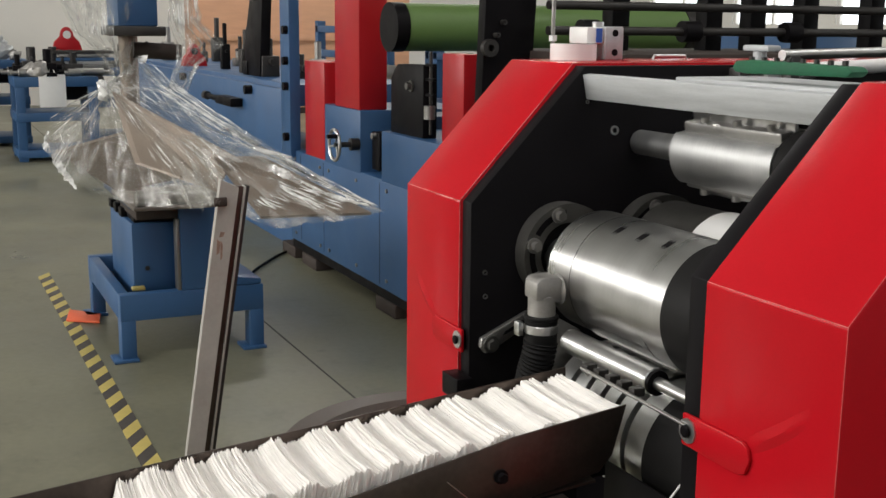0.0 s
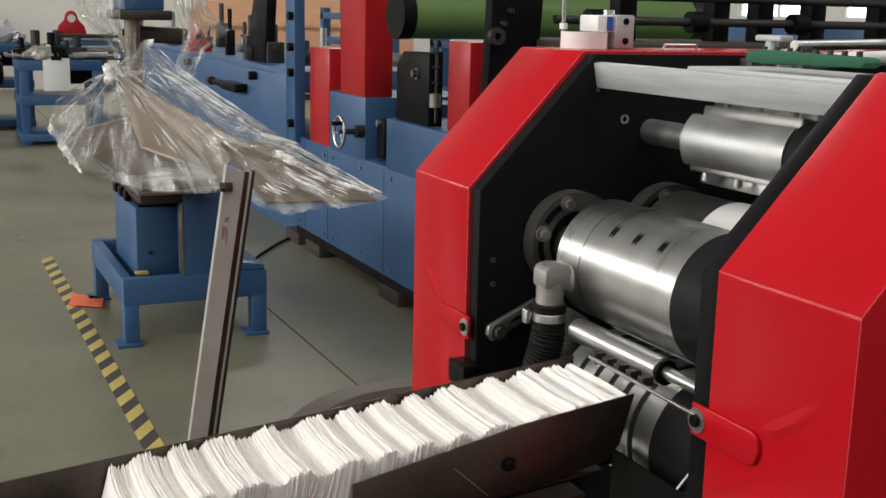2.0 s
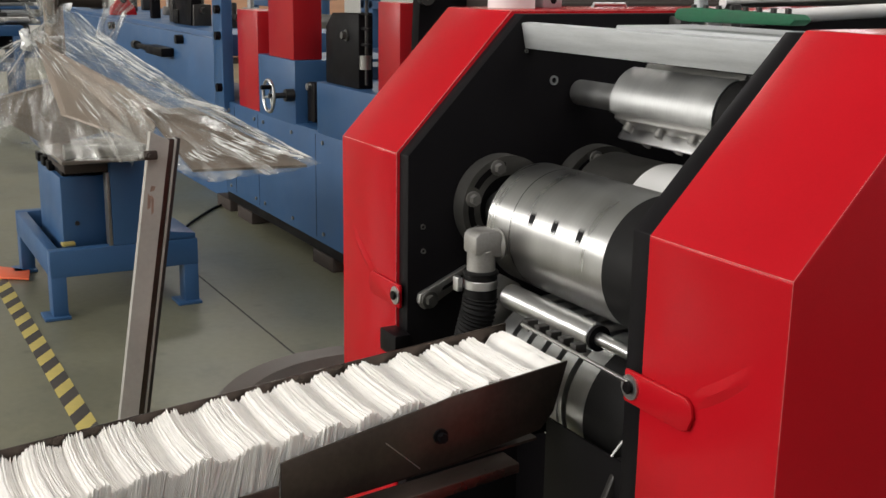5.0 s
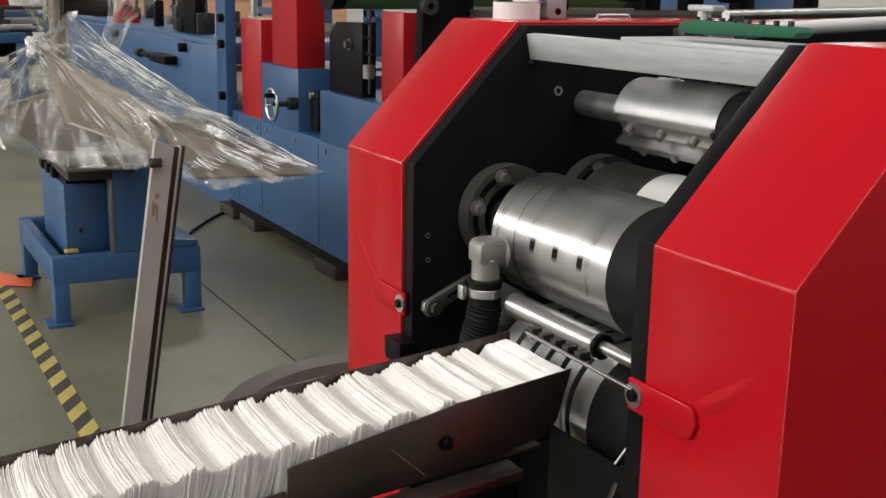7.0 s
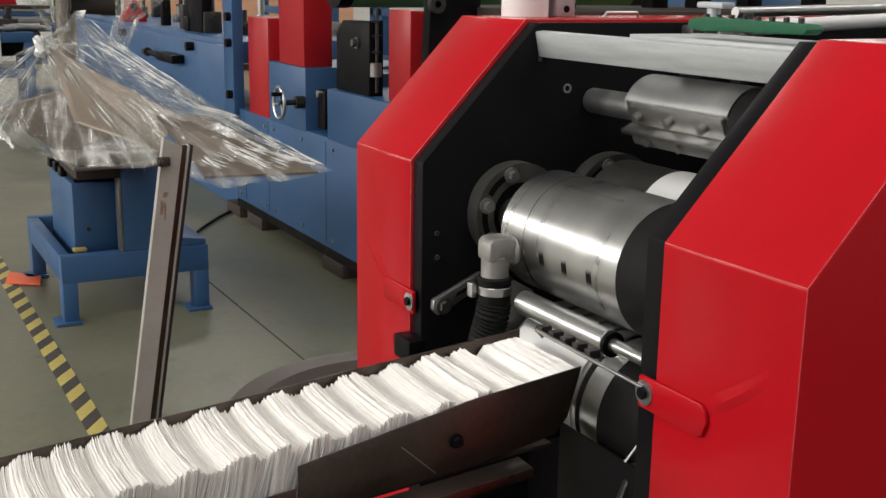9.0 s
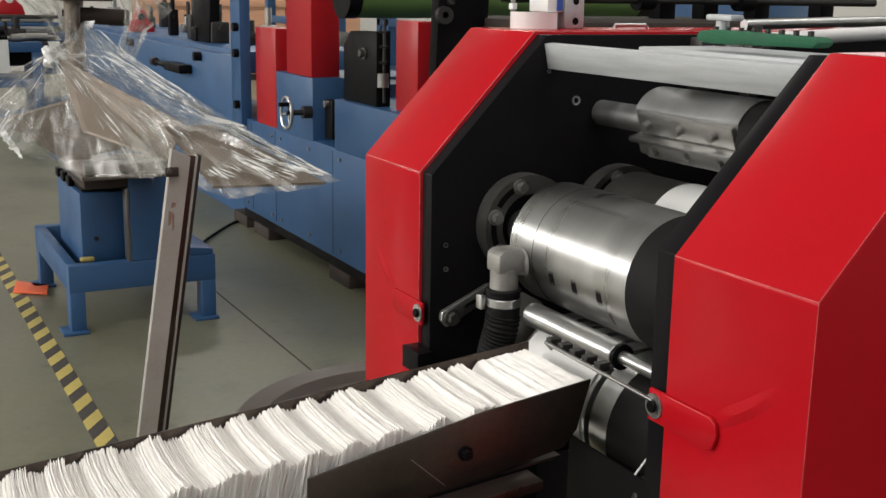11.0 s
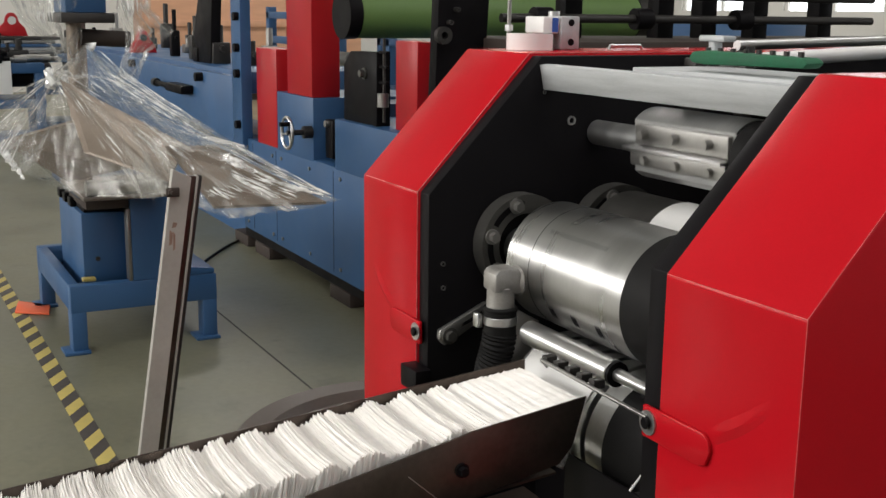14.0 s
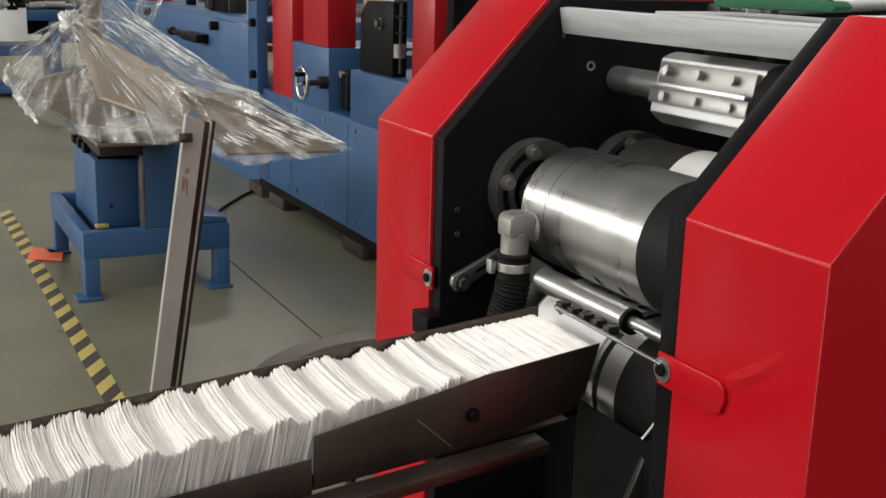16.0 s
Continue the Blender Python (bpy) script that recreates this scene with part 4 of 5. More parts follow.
KNOT = (-2.82, -0.10, 1.17)
BODY = [(-1.565, 0.502, 0.866), (-1.66, 0.30, 0.836), (-1.68, 0.17, 0.825), (-1.78, 0.08, 0.89), (-2.45, 0.05, 0.775), (-2.66, -0.10, 0.775), (-2.76, -0.27, 0.86), (-2.82, -0.33, 0.97), (-2.84, -0.31, 1.06), (-2.90, -0.13, 1.16), (-2.80, 0.02, 1.26), (-2.45, 0.17, 1.11), (-1.95, 0.31, 0.99)]
film_tent("film", KNOT, BODY, 3, 0.007, -0.02)
film_tent("film", (-2.80, 0.01, 1.29), [(x - 0.03, y + 0.01, z - 0.008) for x, y, z in BODY], 11, 0.006, 0.02)
film_tent("film", (-2.15, 0.02, 1.06), [(-1.55, 0.505, 0.868), (-1.64, 0.20, 0.832), (-1.76, 0.08, 0.885), (-1.90, 0.07, 1.00), (-1.90, 0.32, 0.998)], 17, 0.008, -0.01)
film_tube("film", (-3.36, 0.06), [(1.20, 0.03, 0.05, -0.03), (1.28, 0.05, 0.08, -0.05), (1.38, 0.13, 0.16, -0.07), (1.55, 0.17, 0.2, -0.09), (1.80, 0.18, 0.2, -0.08)], 5)
film_tube("film", (-3.10, 0.27), [(1.14, 0.03, 0.04, -0.05), (1.25, 0.04, 0.05, -0.01), (1.33, 0.09, 0.06, 0.05), (1.42, 0.05, 0.05, -0.01), (1.78, 0.06, 0.06, -0.02)], 9)


def film_glint_folds(name, gather, ends, count, seed, thick):
    """Thin white strands that draw the film's glints, as folds pulled from a gathered line to an edge, side by side and
    broken up.
    """
    g = random.Random(seed)
    a0, a1 = Vector(gather[0]), Vector(gather[1])
    bm = B()
    for k in range(count):
        f = g.random()
        i = min(int(f * (len(ends) - 1)), len(ends) - 2)
        e = Vector(ends[i]).lerp(Vector(ends[i + 1]), f * (len(ends) - 1) - i)
        top = a0.lerp(a1, min(1.0, max(0.0, f + g.uniform(-0.25, 0.25))))
        a = g.uniform(0.0, 0.7)
        b = min(1.0, a + g.uniform(0.15, 0.8))
        out = Vector((0.022, -0.013, 0.010)) * g.uniform(0.6, 1.4)
        r = thick * g.uniform(0.3, 1.0) ** 2
        d = (e - top).normalized()
        n1 = d.cross(Vector((0.9, -0.4, 0.2))).normalized()
        cols, steps = [], 12
        for j in range(steps + 1):
            t = j / steps
            p = top.lerp(e, a + (b - a) * t) + out
            p += n1 * noise.noise(p * 9.0) * 0.006 + Vector((0, 0, 1)) * noise.noise(p * 31.0) * 0.0015
            w = r * math.sin(math.pi * (j + 0.3) / (steps + 0.6)) * (0.7 + 0.6 * noise.noise(p * 60.0))
            cols.append([bm.verts.new(p - n1 * w), bm.verts.new(p + Vector((0.6, -0.4, 0.5)) * w), bm.verts.new(p + n1 * w)])
        for p, q in zip(cols, cols[1:]):
            for j in range(2):
                bm.faces.new((p[j], p[j + 1], q[j + 1], q[j])).smooth = True
    return tagged(part(name, bm, GLINT_FOLD, WRAP, "white pulled folds of film standing in for glints"), kind="stuff")


def film_crumple(name, path, radius, seed):
    """Film gathered into a crumpled hem, knot or fold along a line; its glare is in the white colour."""
    bm = B()
    rings, n = [], 11
    pts = [Vector(p) for p in path]
    line = []
    for p, q in zip(pts, pts[1:]):
        k = max(3, int((q - p).length / 0.009))
        line += [p.lerp(q, j / k) for j in range(k)]
    line.append(pts[-1])
    for i, p in enumerate(line):
        d = (line[min(i + 1, len(line) - 1)] - line[max(i - 1, 0)]).normalized()
        u = d.cross(Vector((0.9, -0.4, 0.2))).normalized()
        v = d.cross(u)
        env = radius * (0.25 + max(0.0, math.sin(math.pi * i / (len(line) - 1))) ** 0.6)
        ring = []
        for j in range(n):
            t = 2 * math.pi * j / n
            q = p + (u * math.cos(t) + v * math.sin(t) * 0.6) * env
            c = 1 + 1.1 * noise.noise(q * 70.0 + Vector((seed, 0, 0))) + 0.6 * noise.noise(q * 25.0)
            ring.append(bm.verts.new(p + (u * math.cos(t) + v * math.sin(t) * 0.6) * env * c))
        rings.append(ring)
    for p, q in zip(rings, rings[1:]):
        for j in range(n):
            bm.faces.new((p[j], p[(j + 1) % n], q[(j + 1) % n], q[j]))
    return part(name, bm, GLINT_FOLD, WRAP, "crumpled film with its glare put into white colour")


UPPER = (-2.80, 0.02, 1.29)
RIGHT = [(-2.45, 0.17, 1.11), (-1.95, 0.31, 0.99), (-1.90, 0.20, 0.96), (-1.85, 0.09, 0.92), (-2.30, 0.05, 0.80)]
film_glint_folds("film_glint_folds", (UPPER, KNOT), RIGHT, 95, 31, 0.0026)
film_glint_folds("film_glint_folds", ((-2.83, -0.06, 1.20), KNOT), [BODY[6], BODY[7], BODY[8], BODY[9]], 26, 32, 0.0035)
film_glint_folds("film_glint_folds", ((-1.98, 0.30, 1.00), (-1.92, 0.07, 0.93)), [(-1.56, 0.50, 0.872), (-1.60, 0.40, 0.862), (-1.67, 0.20, 0.842)], 60, 33, 0.0050)
film_glint_folds("film_glint_folds", ((-2.60, -0.08, 0.86), (-2.50, -0.05, 0.80)), [(-2.40, 0.23, 0.87), (-2.42, 0.22, 0.83)], 22, 34, 0.0040)
film_glint_folds("film_glint_folds", ((-3.22, -0.20, 1.80), (-3.17, 0.02, 1.80)), [(-3.20, -0.16, 1.50), (-3.15, -0.10, 1.36), (-3.20, 0.00, 1.30)], 70, 35, 0.0060)
film_glint_folds("film_glint_folds", ((-3.05, 0.20, 1.80), (-3.03, 0.30, 1.80)), [(-3.03, 0.22, 1.34), (-3.00, 0.30, 1.30)], 30, 36, 0.0050)
film_crumple("film_knot", [(-2.80, -0.135, 1.135), (-2.80, -0.10, 1.165), (-2.79, -0.055, 1.205)], 0.030, 2)
film_crumple("film_knot", [(-2.79, -0.03, 1.22), (-2.78, 0.01, 1.27), (-2.77, 0.045, 1.295)], 0.012, 5)
film_crumple("film_hem", [(-2.68, -0.245, 0.82), BODY[6], BODY[7], (-2.83, -0.315, 1.02)], 0.010, 8)
# White ridges placed as the bright highlights on the nose film.
film_crumple("film_glint_fold", [(-1.86, 0.180, 1.000), (-1.80, 0.250, 0.968), (-1.74, 0.310, 0.940)], 0.011, 21)
film_crumple("film_glint_fold", [(-1.92, 0.09, 1.01), (-1.88, 0.115, 0.985), (-1.82, 0.135, 0.945)], 0.006, 23)
film_crumple("film_glint_fold", [(-1.74, 0.33, 0.915), (-1.66, 0.41, 0.893), (-1.60, 0.468, 0.879)], 0.005, 25)
film_crumple("film_hem", [(-1.99, 0.05, 0.82), (-1.97, 0.06, 0.90), (-1.96, 0.08, 0.96)], 0.005, 12)


# ---- blue machine in the background ----
def blue_machine():
    m = thing("blue_embossing_machine", -4.2, 1.7, 0, "blue and red embossing machine with a green rubber roller", "machine")
    Y = 1.3
    part("base", box(B(), -5.05, -2.0, Y + 0.002, 2.3, 0.12, 0.67, 0.006), BLUE, m)
    part("sill", box(B(), -5.05, -2.0, Y + 0.01, 2.3, 0.07, 0.12), BLACK, m)
    part("column", box(B(), -4.41, -3.86, Y, 1.95, 0.66, 0.985, 0.006), BLUE, m)
    part("body", box(B(), -3.57, -2.0, Y, 2.3, 0.66, 0.908, 0.006), BLUE, m)
    # The darker blue carries the shade inside this recess.
    part("recess", box(B(), -3.86, -3.57, 1.47, 1.95, 0.66, 0.97), BLUE_DARK_SHADE, m)
    part("tower", box(B(), -4.25, -3.885, Y + 0.005, 1.46, 0.985, 2.3, 0.006), RED_FAR, m, "red sheet-metal cover")
    part("cover", box(B(), -4.77, -4.43, Y + 0.005, 1.50, 0.63, 1.21, 0.006), RED_FAR, m, "red sheet-metal cover")
    part("cover", box(B(), -2.98, -2.765, Y + 0.05, 1.437, 0.908, 1.297, 0.006), RED_FAR, m, "red sheet-metal cover")
    part("bracket", prism(B(), [(-3.52, 0.908), (-3.52, 1.17), (-3.44, 1.235), (-3.14, 1.24), (-3.14, 0.908)], "y", Y + 0.03, Y + 0.10, 0.004), BLACK, m, "black bearing plate")
    part("bracket", prism(B(), [(-3.12, 0.908), (-3.12, 1.12), (-3.08, 1.17), (-2.99, 1.17), (-2.99, 0.908)], "y", Y + 0.20, Y + 0.26, 0.004), BLACK, m)
    bm = B()
    bolt_head(bm, (-3.27, Y + 0.03, 1.14), (0, -1, 0), 0.018, 0.02)
    part("bolt", bm, RING, m)
    part("adjuster", rod(B(), (-3.10, Y + 0.05, 0.93), (-3.10, Y + 0.05, 1.30), 0.007, seg=12), DARK, m)
    part("weight", rod(B(), (-3.09, Y + 0.04, 1.0), (-3.09, Y + 0.04, 1.06), 0.026, seg=20), GREY_STEEL, m)
    # handwheel with its crank shaft
    bm = B()
    n = 40
    hx, hy, hz, hr = -3.885, 1.17, 0.812, 0.078
    for i in range(n):
        a, b = 2 * math.pi * i / n, 2 * math.pi * (i + 1) / n
        rod(bm, (hx + hr * math.sin(a), hy, hz + hr * math.cos(a)), (hx + hr * math.sin(b), hy, hz + hr * math.cos(b)), 0.009, seg=8)
    for a in (0.3, 2.4, 4.5):
        rod(bm, (hx, hy + 0.01, hz), (hx + hr * math.sin(a), hy, hz + hr * math.cos(a)), 0.006, seg=8)
    part("handwheel", bm, CHROME, m, "chrome handwheel")
    part("grip", rod(B(), (hx + 0.06, hy - 0.01, hz + 0.05), (hx + 0.06, hy - 0.06, hz + 0.05), 0.011, seg=12), BLACK, m)
    part("shaft", rod(B(), (hx, hy, hz), (hx, Y, hz), 0.014, seg=14), DARK, m)
    part("shaft_nut", rod(B(), (hx, Y - 0.045, hz), (hx, Y, hz), 0.032, seg=14), DARK, m)
    for x in (-4.86, -4.45, -3.60, -2.95):
        part("panel_seam", box(B(), x, x + 0.006, Y + 0.0005, Y + 0.004, 0.14, 0.65), BLUE_DARK_SHADE, m)
    for x in (-4.95, -4.5, -4.35, -3.92, -3.5, -3.05):
        for z in (0.17, 0.62):
            part("screw", rod(B(), (x, Y - 0.006, z), (x, Y + 0.004, z), 0.010, seg=10), GREY_STEEL, m)
    part("fitting", box(B(), -3.80, -3.70, Y + 0.04, Y + 0.12, 0.69, 0.885, 0.008), BLACK, m, "black latch fitting")
    part("fitting_bolt", rod(B(), (-3.75, Y + 0.02, 0.865), (-3.75, Y + 0.05, 0.865), 0.018, seg=10), GREY_STEEL, m)
    for z in (1.10, 1.17, 1.235):
        part("cross_pin", box(B(), -3.14, -3.06, Y + 0.04, Y + 0.06, z, z + 0.012, 0.002), BLACK, m)
    part("post", box(B(), -5.13, -4.95, Y - 0.03, Y + 0.035, 0.61, 2.4, 0.004), BLUE, m)
    for z in (0.75, 1.05, 1.2, 1.38):
        part("knob", rod(B(), (-4.99, Y - 0.03, z), (-4.99, Y - 0.06, z), 0.025, seg=12), BLACK, m)
    part("bed_panel", box(B(), -10.5, -5.12, Y, Y + 0.05, 0.55, 1.02, 0.005), BLUE, m)
    part("bed_ledge", box(B(), -10.5, -5.12, Y + 0.05, 2.2, 0.92, 1.05, 0.005), BLUE, m)
    part("bed_foot", box(B(), -10.4, -5.2, Y + 0.1, 2.1, 0.0, 0.55), BLUE, m)
    for x in (-7.9, -5.9):
        part("pin", rod(B(), (x, Y, 0.98), (x, Y - 0.05, 0.98), 0.03, seg=10), BLACK, m)
    part("clamp_bar", rod(B(), (-6.95, Y - 0.06, 0.885), (-6.2, Y - 0.06, 0.875), 0.018, seg=12), BLACK, m)
    part("clamp_nut", rod(B(), (-6.98, Y - 0.06, 0.885), (-6.90, Y - 0.06, 0.885), 0.032, seg=10), DARK, m)
    part("clamp_block", box(B(), -6.55, -6.12, Y - 0.09, Y, 0.85, 0.91, 0.01), BLACK, m)
    part("tilted_plate", prism(B(), [(-6.55, 1.05), (-6.62, 1.25), (-6.42, 1.62), (-6.12, 1.62), (-6.18, 1.30), (-6.22, 1.05)], "y", Y + 0.15, Y + 0.22, 0.004), BLACK, m)
    part("lamp_arm", rod(B(), (-6.35, Y + 0.15, 1.6), (-6.25, Y + 0.12, 1.72), 0.05, seg=12), ALU, m)
    # long green roller in its black frame
    part("green_roller", rod(B(), (-3.5, 1.375, 1.405), (-3.5, 2.98, 1.405), 0.113, seg=56, bevel=0.004), GREEN_ROLL, m, "green rubber-covered roller")
    part("roller_end", rod(B(), (-3.5, 2.98, 1.405), (-3.5, 3.10, 1.405), 0.116, seg=40), DARK, m)
    part("roller_end", rod(B(), (-3.5, 1.31, 1.405), (-3.5, 1.375, 1.405), 0.116, seg=40), BLACK, m)
    part("frame_plate", prism(B(), [(1.28, 1.0), (1.32, 2.2), (1.56, 2.2), (1.50, 1.0)], "x", -2.53, -2.47, 0.004), BLACK, m, "black painted frame plate")
    for i in range(3):
        bm = B()
        ring(bm, (1.31 + 0.03 * i, 1.33 + 0.05 * i), -2.47, -2.44, (0.034, 0.010, 0.010)[i], (0.014, 0.004, 0.004)[i], 20)
        part("bearing", bm, DARK, m)
    for y in (1.88, 2.36, 2.60, 2.90, 3.30):
        part("frame_post", box(B(), -2.54, -2.46, y, y + 0.085, 0.9, 2.2, 0.004), BLACK, m)
    for z in (1.40, 1.50, 1.60):
        part("tie_rod", rod(B(), (-2.42, 1.55, z), (-2.42, 3.6, z), 0.018, seg=14), DARK, m)
    part("deck", box(B(), -2.9, -1.9, 1.5, 6.0, 1.26, 1.32, 0.004), BROWN, m)
    for y in (1.70, 2.2, 2.75):
        part("collar", rod(B(), (-2.42, y, 1.40), (-2.42, y + 0.08, 1.40), 0.045, seg=16), BLACK, m)
    for x in (-5.25, -4.85, -3.65):
        part("pad", box(B(), x, x + 0.26, Y + 0.0, Y + 0.25, 0.0, 0.07, 0.006), BROWN, m)


blue_machine()


# ---- far end of the hall ----
def far_bench(x, y0, y1, h):
    b = thing("blue_work_bench", x, (y0 + y1) / 2, 0, "blue steel work bench loaded with machine parts", "bench", "far work benches")
    for xx in (x - 0.35, x + 0.27):
        for yy in (y0, y1 - 0.09):
            part("leg", box(B(), xx, xx + 0.08, yy, yy + 0.09, 0, h, 0.006), BLUE, b)
    for z, t in ((h, 0.10), (h * 0.58, 0.09), (0.12, 0.08)):
        part("shelf", box(B(), x - 0.36, x + 0.36, y0 - 0.01, y1 + 0.01, z - t, z, 0.006), BLUE, b)
    part("motor", rod(B(), (x + 0.1, y0 + 0.36, h * 0.86), (x + 0.1, y1 + 0.1, h * 0.86), 0.13, seg=20, bevel=0.02), BLACK, b)
    return b


def bench_clutter(x, y0, y1, h, seed):
    """Dark machine parts in a heap on a bench, each a thing of its own."""
    g = random.Random(seed)
    kinds = [("steel_part", BLACK, "dark oily machine part on a bench"), ("steel_part", DARK, "dark oily machine part on a bench"), ("steel_shaft", GREY_STEEL, "short grey steel shaft on a bench"), ("wrapped_part", ALU, "small part in grey wrapping on a bench")]
    for i in range(30):
        name, material, label = kinds[g.choice((0, 0, 1, 1, 2, 2, 2, 3, 3))]
        y, xx, w, hh = g.uniform(y0, y1), x + g.uniform(-0.3, 0.3), g.uniform(0.06, 0.16), g.uniform(0.08, 0.34)
        bm = B()
        if name == "steel_shaft":
            rod(bm, (xx, y - w, h + 0.04), (xx, y + w, h + 0.04), 0.04, seg=14, bevel=0.006)
            rod(bm, (xx, y - w * 1.5, h + 0.04), (xx, y + w * 1.5, h + 0.04), 0.02, seg=12)
        elif name == "wrapped_part":
            bmesh.ops.create_icosphere(bm, subdivisions=3, radius=w * 0.8, matrix=Matrix.Translation((xx, y, h + w * 0.5)))
            for v in bm.verts:
                v.co += Vector((0, 1, 1)) * noise.noise(v.co * 14) * 0.05
                v.co.z = max(v.co.z, h)
        else:
            box(bm, xx - w * 0.6, xx + w * 0.6, y - w * 0.6, y + w * 0.6, h, h + hh * 0.5, 0.01)
            rod(bm, (xx, y, h + hh * 0.4), (xx, y, h + hh), w * 0.3, seg=14, bevel=0.006)
            rod(bm, (xx, y - w, h + hh * 0.35), (xx, y + w, h + hh * 0.35), w * 0.2, seg=12)
        solid(name, bm, material, label, "machine part", (xx, y, h), group="parts on the benches")


def red_arch(x, y, z, w, hh):
    bm = B()
    n = 14
    outer = [(y - w, z), (y - w * 0.85, z + hh * 0.35)] + [(y + w * 0.45 * math.cos(math.pi * (1 - i / n)), z + hh * 0.6 + hh * 0.4 * math.sin(math.pi * i / n)) for i in range(n + 1)] + [(y + w * 0.85, z + hh * 0.35), (y + w, z)]
    prism(bm, outer, "x", x - 0.04, x + 0.04, 0.004)
    ob = thing("red_bearing_stand", x, y, z, "red painted bearing stand with a round hole", "bearing stand", "red bearing stands")
    part("body", bm, RED_FAR, ob)
    part("hole", rod(B(), (x + 0.036, y, z + hh * 0.66), (x + 0.0425, y, z + hh * 0.66), w * 0.28, seg=24), BLACK if hh < 0.2 else WALLM, ob)
    return ob


def clipboard(x, y, z):
    c = thing("clipboard", x, y, z, "white paper on a clipboard hung from a wire", "clipboard")
    part("sheet", box(B(), x, x + 0.006, y - 0.13, y + 0.13, z - 0.33, z, 0.001), WHITE, c)
    part("clip", box(B(), x + 0.006, x + 0.02, y - 0.05, y + 0.05, z - 0.02, z + 0.02, 0.003), BLACK, c)
    part("wire", pipe(B(), [(x + 0.01, y - 0.03, z + 0.01), (x - 0.1, y, z + 0.10), (x + 0.01, y + 0.03, z + 0.01)], 0.006, 8), GREY_STEEL, c)


far_bench(-11.0, 0.18, 0.98, 0.86)
far_bench(-11.6, -1.0, -0.02, 0.80)
far_bench(-12.5, 1.1, 2.0, 0.90)
bench_clutter(-11.0, 0.20, 0.97, 0.86, 4)
bench_clutter(-11.6, -1.0, 0.0, 0.80, 5)
bench_clutter(-12.5, 1.1, 2.0, 0.90, 6)
clipboard(-10.632, 0.535, 0.885)
red_arch(-11.15, 0.76, 1.12, 0.15, 0.24)
stack = thing("profile_stack", -11.15, 0.9, 0.86, "stacked grey and blue steel profiles on a bench", "steel stack")
for k in range(7):
    material = (GREY_STEEL, DARK, GREY_STEEL, BAR, BLUE, GREY_STEEL, DARK)[k]
    part("profile", box(B(), -11.28 + 0.012 * (k % 3), -11.02 - 0.015 * (k % 2), 0.60 + 0.03 * (k % 3), 1.22 - 0.05 * (k % 2), 0.86 + 0.037 * k, 0.894 + 0.037 * k, 0.004), material, stack)
far_bench(-12.6, -0.95, 0.45, 0.98)
g = random.Random(44)
for k in range(9):
    y, r = -0.9 + 0.155 * k, g.uniform(0.07, 0.13)
    bm = B()
    bmesh.ops.create_icosphere(bm, subdivisions=3, radius=r, matrix=Matrix.Translation((-12.45 + g.uniform(-0.1, 0.1), y, 0.98 + r * 0.8)))
    for v in bm.verts:
        v.co += Vector((0.3, 1, 1.3)) * (noise.noise(v.co * 9) * 0.09 + noise.noise(v.co * 28) * 0.03)
        v.co.z = max(v.co.z, 0.98)
    solid("wrapped_part", bm, (WHITE_PLASTIC, BAR, GREY_STEEL)[k % 3], "machine part in crumpled pale wrapping on a bench", "machine part", (-12.45, y, 0.98), group="wrapped parts on the bench")
red_arch(-8.3, 1.46, 1.05, 0.11, 0.19)

# pale boards and grey cabinets along the end wall
for k, (y, w, hh, material, label) in enumerate(((-1.3, 1.4, 1.55, GREY_STEEL, "grey steel cabinet against the end wall"),)):
    c = thing("steel_cabinet", -17.5, y, 0, label, "cabinet")
    part("body", box(B(), -17.8, -17.2, y - w / 2, y + w / 2, 0, hh, 0.01), material, c)
    part("door", box(B(), -17.19, -17.18, y - w / 2 + 0.03, y - 0.01, 0.08, hh - 0.05), material, c)
    part("door", box(B(), -17.19, -17.18, y + 0.01, y + w / 2 - 0.03, 0.08, hh - 0.05), material, c)
for y0, y1 in ((3.2, 4.35), (4.42, 5.5), (5.6, 6.8)):
    crate = thing("plywood_crate", -16, (y0 + y1) / 2, 0, "tall orange-brown plywood packing crate", "crate", "plywood crates")
    part("panel", box(B(), -16.6, -16.0, y0, y1, 0.1, 2.3, 0.01), PINE, crate)
    for z in (0.1, 1.15, 2.2):
        part("batten", box(B(), -15.998, -15.96, y0, y1, z, z + 0.1, 0.004), PINE, crate)
    part("skid", box(B(), -16.6, -16.0, y0, y1, 0.0, 0.1), BROWN, crate)

cab = thing("blue_cabinet", -5.8, 5.8, 0, "blue steel control cabinet beyond the machines", "cabinet")
part("body", box(B(), -6.3, -5.3, 5.5, 6.2, 0, 1.40, 0.01), BLUE, cab)
part("door", box(B(), -6.26, -5.82, 5.485, 5.498, 0.1, 1.35, 0.004), BLUE, cab)
part("door", box(B(), -5.78, -5.34, 5.485, 5.498, 0.1, 1.35, 0.004), BLUE, cab)
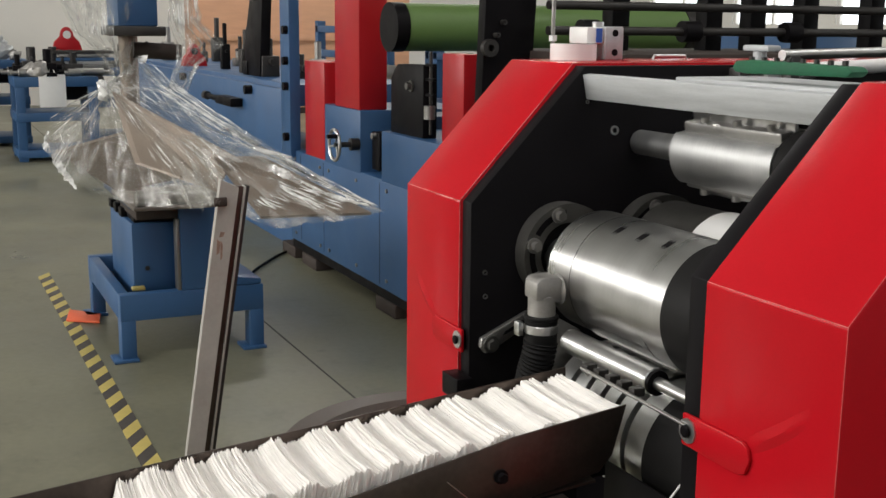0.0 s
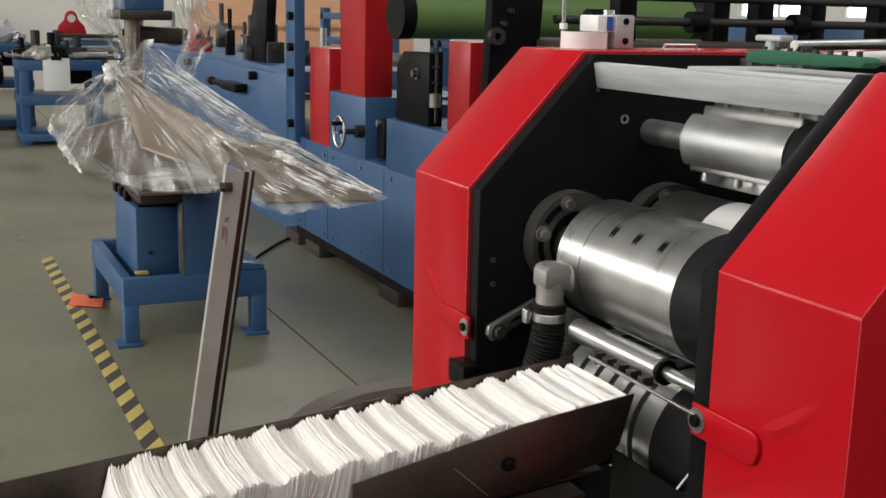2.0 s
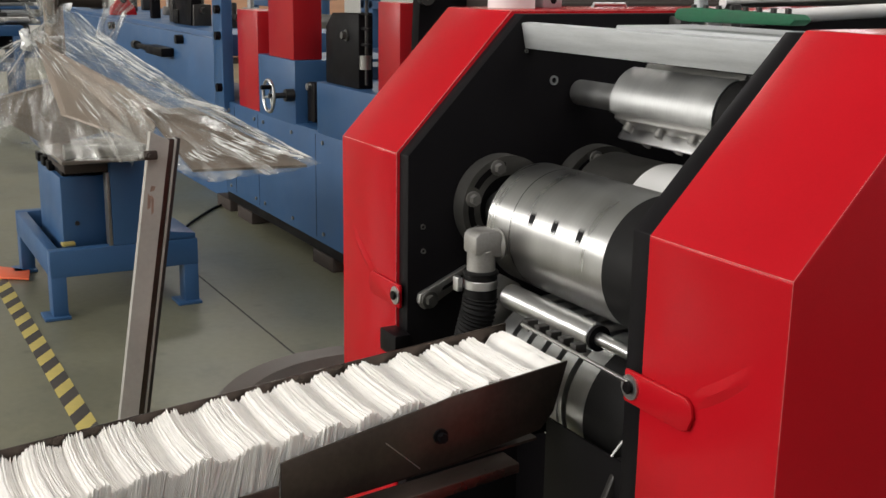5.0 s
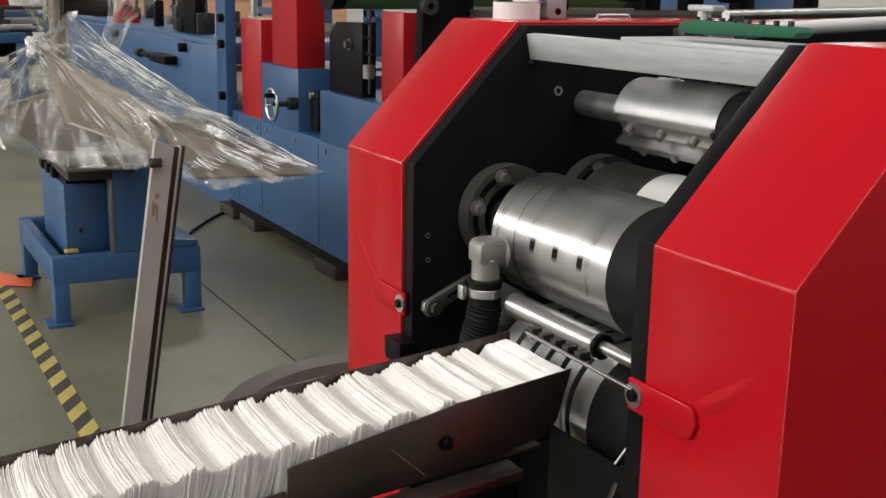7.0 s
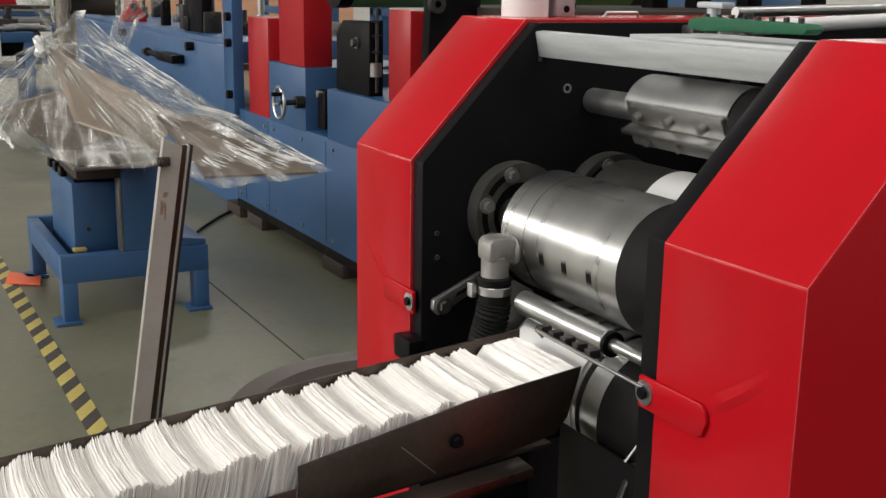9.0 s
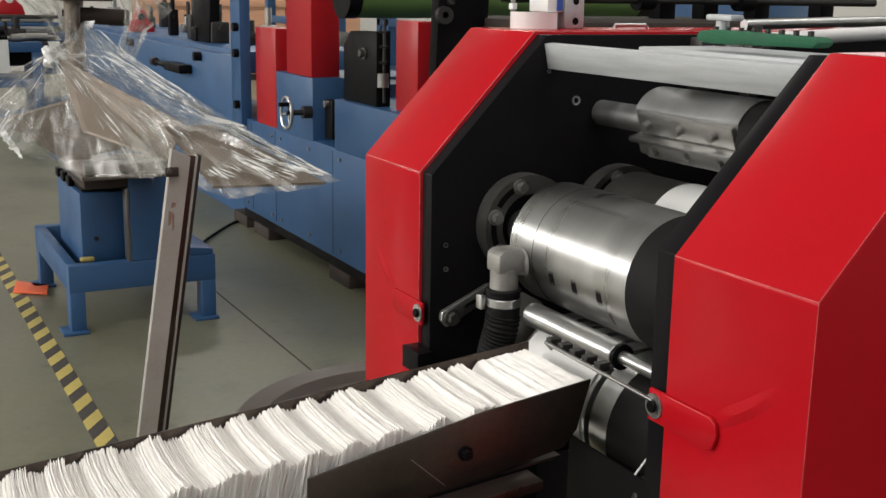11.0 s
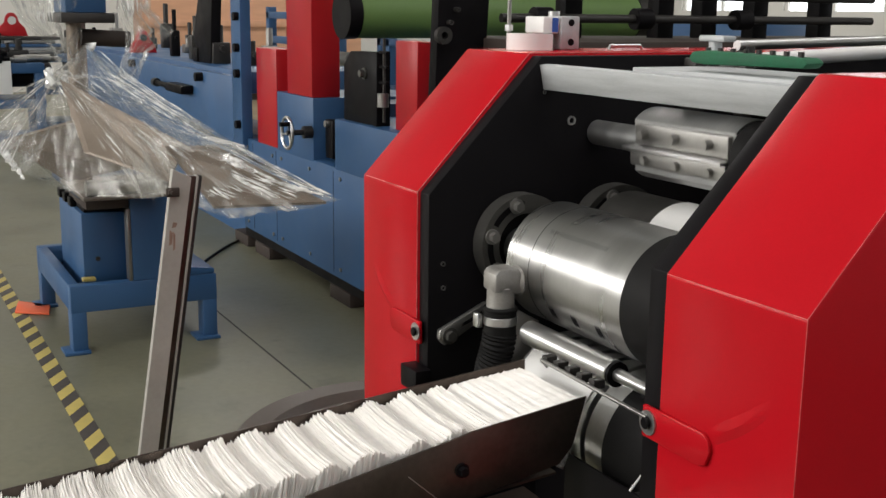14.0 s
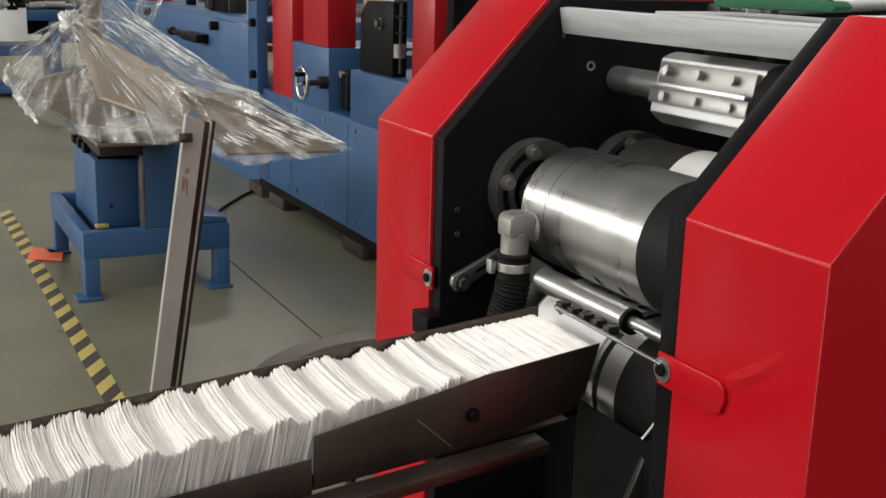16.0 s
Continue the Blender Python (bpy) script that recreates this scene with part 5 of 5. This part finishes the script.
# blue frames and dark fittings beyond the blue machine
for k, (x, y) in enumerate(((-9.5, 3.6), (-8.4, 4.4))):
    r = thing("blue_roller_frame", x, y, 0, "blue steel frame with rollers and dark fittings", "frame", "blue roller frames")
    for xx in (x - 0.7, x + 0.6):
        for yy in (y - 0.4, y + 0.4):
            part("post", box(B(), xx, xx + 0.09, yy, yy + 0.09, 0, 1.45, 0.005), BLUE, r)
    for z in (0.7, 1.15, 1.40):
        part("rail", box(B(), x - 0.7, x + 0.69, y - 0.40, y - 0.33, z - 0.07, z, 0.004), BLUE, r)
    for z in (0.95, 1.25):
        part("roller", rod(B(), (x - 0.7, y, z), (x + 0.7, y, z), 0.07, seg=18), GREY_STEEL, r)
g = random.Random(21)
for i in range(14):
    x, y, hh = -9.8 + 4.2 * i / 13, g.uniform(1.45, 2.05), g.uniform(0.12, 0.42)
    bm = B()
    w = g.uniform(0.03, 0.07)
    box(bm, x - w, x + w, y - w, y + w, 1.05, 1.05 + hh * 0.55, 0.008)
    rod(bm, (x, y, 1.05 + hh * 0.5), (x, y, 1.05 + hh), w * 0.5, seg=12, bevel=0.004)
    rod(bm, (x - w * 2, y, 1.05 + hh * 0.4), (x + w * 2, y, 1.05 + hh * 0.4), w * 0.35, seg=10)
    solid("bed_fitting", bm, g.choice((BLACK, DARK, DARK, GREY_STEEL)), "dark steel fitting on the blue machine bed", "machine fitting", (x, y, 1.05), group="fittings on the bed")


cable = thing("floor_cable", -3.6, 1.0, 0, "thin black cable trailing over the floor", "cable")
part("cord", pipe(B(), [(-4.25, 0.66, 0.007), (-4.45, 0.82, 0.007), (-4.80, 1.02, 0.007), (-5.2, 1.33, 0.007), (-5.22, 1.6, 0.007)], 0.008, 8, 0, 0.05), BLACK, cable)
part("wire", rod(B(), (0.560, 0.02, 0.912), (0.560, -0.006, 0.885), 0.0014, seg=8), WHITE_PLASTIC, MACHINE, "short pale wire end")
lug = part("lower_bracket", prism(B(), [(0.02, 0.87), (0.10, 0.86), (0.12, 0.80), (0.05, 0.76), (-0.01, 0.80)], "x", 0.535, 0.545, 0.003), DARK, MACHINE)
part("bolt", rod(B(), (0.545, 0.04, 0.815), (0.553, 0.04, 0.815), 0.012, seg=16, bevel=0.002), RING, lug)


# ---- round seat behind the tray ----
def stool():
    s = thing("round_stool", -0.72, 0.338, 0, "round dark brown padded stool with a thick rim", "stool")
    bm = B()
    cx, cy, R, n = -0.72, 0.338, 0.418, 72
    prof = [(0.0, 0.425), (R * 0.80, 0.425), (R * 0.83, 0.448), (R * 0.97, 0.452), (R, 0.440), (R, 0.415), (R * 0.96, 0.40), (0.0, 0.40)]
    rings = []
    for r, z in prof:
        rings.append([bm.verts.new((cx + max(r, 0.002) * math.cos(2 * math.pi * i / n), cy + max(r, 0.002) * math.sin(2 * math.pi * i / n), z)) for i in range(n)])
    for a, b in zip(rings, rings[1:]):
        for i in range(n):
            bm.faces.new((a[i], a[(i + 1) % n], b[(i + 1) % n], b[i])).smooth = True
    part("seat", bm, DISH, s)
    for i in range(4):
        a = math.pi / 4 + i * math.pi / 2
        part("leg", rod(B(), (cx + 0.15 * math.cos(a), cy + 0.15 * math.sin(a), 0.40), (cx + 0.2 * math.cos(a), cy + 0.2 * math.sin(a), 0.0), 0.013, seg=12), DARK, s)


stool()


# ---- motion ----
RATE = 353.4         # degrees a second of all rollers
DRIFT = [(0.0, -6.0), (3.0, 2.0), (9.6, 8.0), (12.0, -4.5), (16.1, 0.0)]


def drift(t):
    """The small unevenness of the drive, in degrees."""
    for (t0, d0), (t1, d1) in zip(DRIFT, DRIFT[1:]):
        if t <= t1:
            return d0 + (d1 - d0) * (t - t0) / (t1 - t0)
    return 0.0


def turning(ob, phase, sign):
    """Rows for a roller that turns about its own x axis."""
    base = ob.location.copy()
    return [(k / 10, pose(*base, phase + sign * (RATE * k / 10 - drift(k / 10)), 0, 0)) for k in range(161)]


def motions():
    walk(ROLLER, turning(ROLLER, -58.4, -1))
    walk(LOWER, turning(LOWER, 0, 1))
    base, rows = FLAP.location.copy(), []
    for k in range(321):
        u = ((k / 20 - 0.075) / TURN + 0.5) % 1.0 - 0.5
        lift = max(0.0, 1 - abs(u) * TURN / 0.13)
        rows.append((k / 20, pose(*base, 34 - 54 * lift, 0, 0)))
    walk(FLAP, rows)
    walk(KNIFE, turning(KNIFE, 94, 1))
    s0 = STACK.location.copy()
    walk(STACK, [(0, pose(*s0)), (16, pose(s0.x, s0.y - PACE * 16, s0.z - PACE * 16 * TS))])
    for k, ob in enumerate(FED):
        t = TURN * (k + 0.55)
        park = pose((TX0 + TX1) / 2, 0.30, 0.70, -75, 0, 0)
        under = pose((TX0 + TX1) / 2, 0.03, 0.90, -20, 0, 0)
        rest = napkin_pose(0.0 + 0.0005 * (k % 3))
        rows = [(0, park)]
        if t > 0.3:
            rows.append((t - 0.2, park))
        rows += [(max(t - 0.07, 0.1), under), (max(t, 0.16), rest)]
        last = rest.copy()
        last.translation = rest.translation + Vector((0, -PACE * (16 - t), -PACE * TS * (16 - t)))
        if t < 15.9:
            rows.append((16, last))
        walk(ob, rows)


motions()
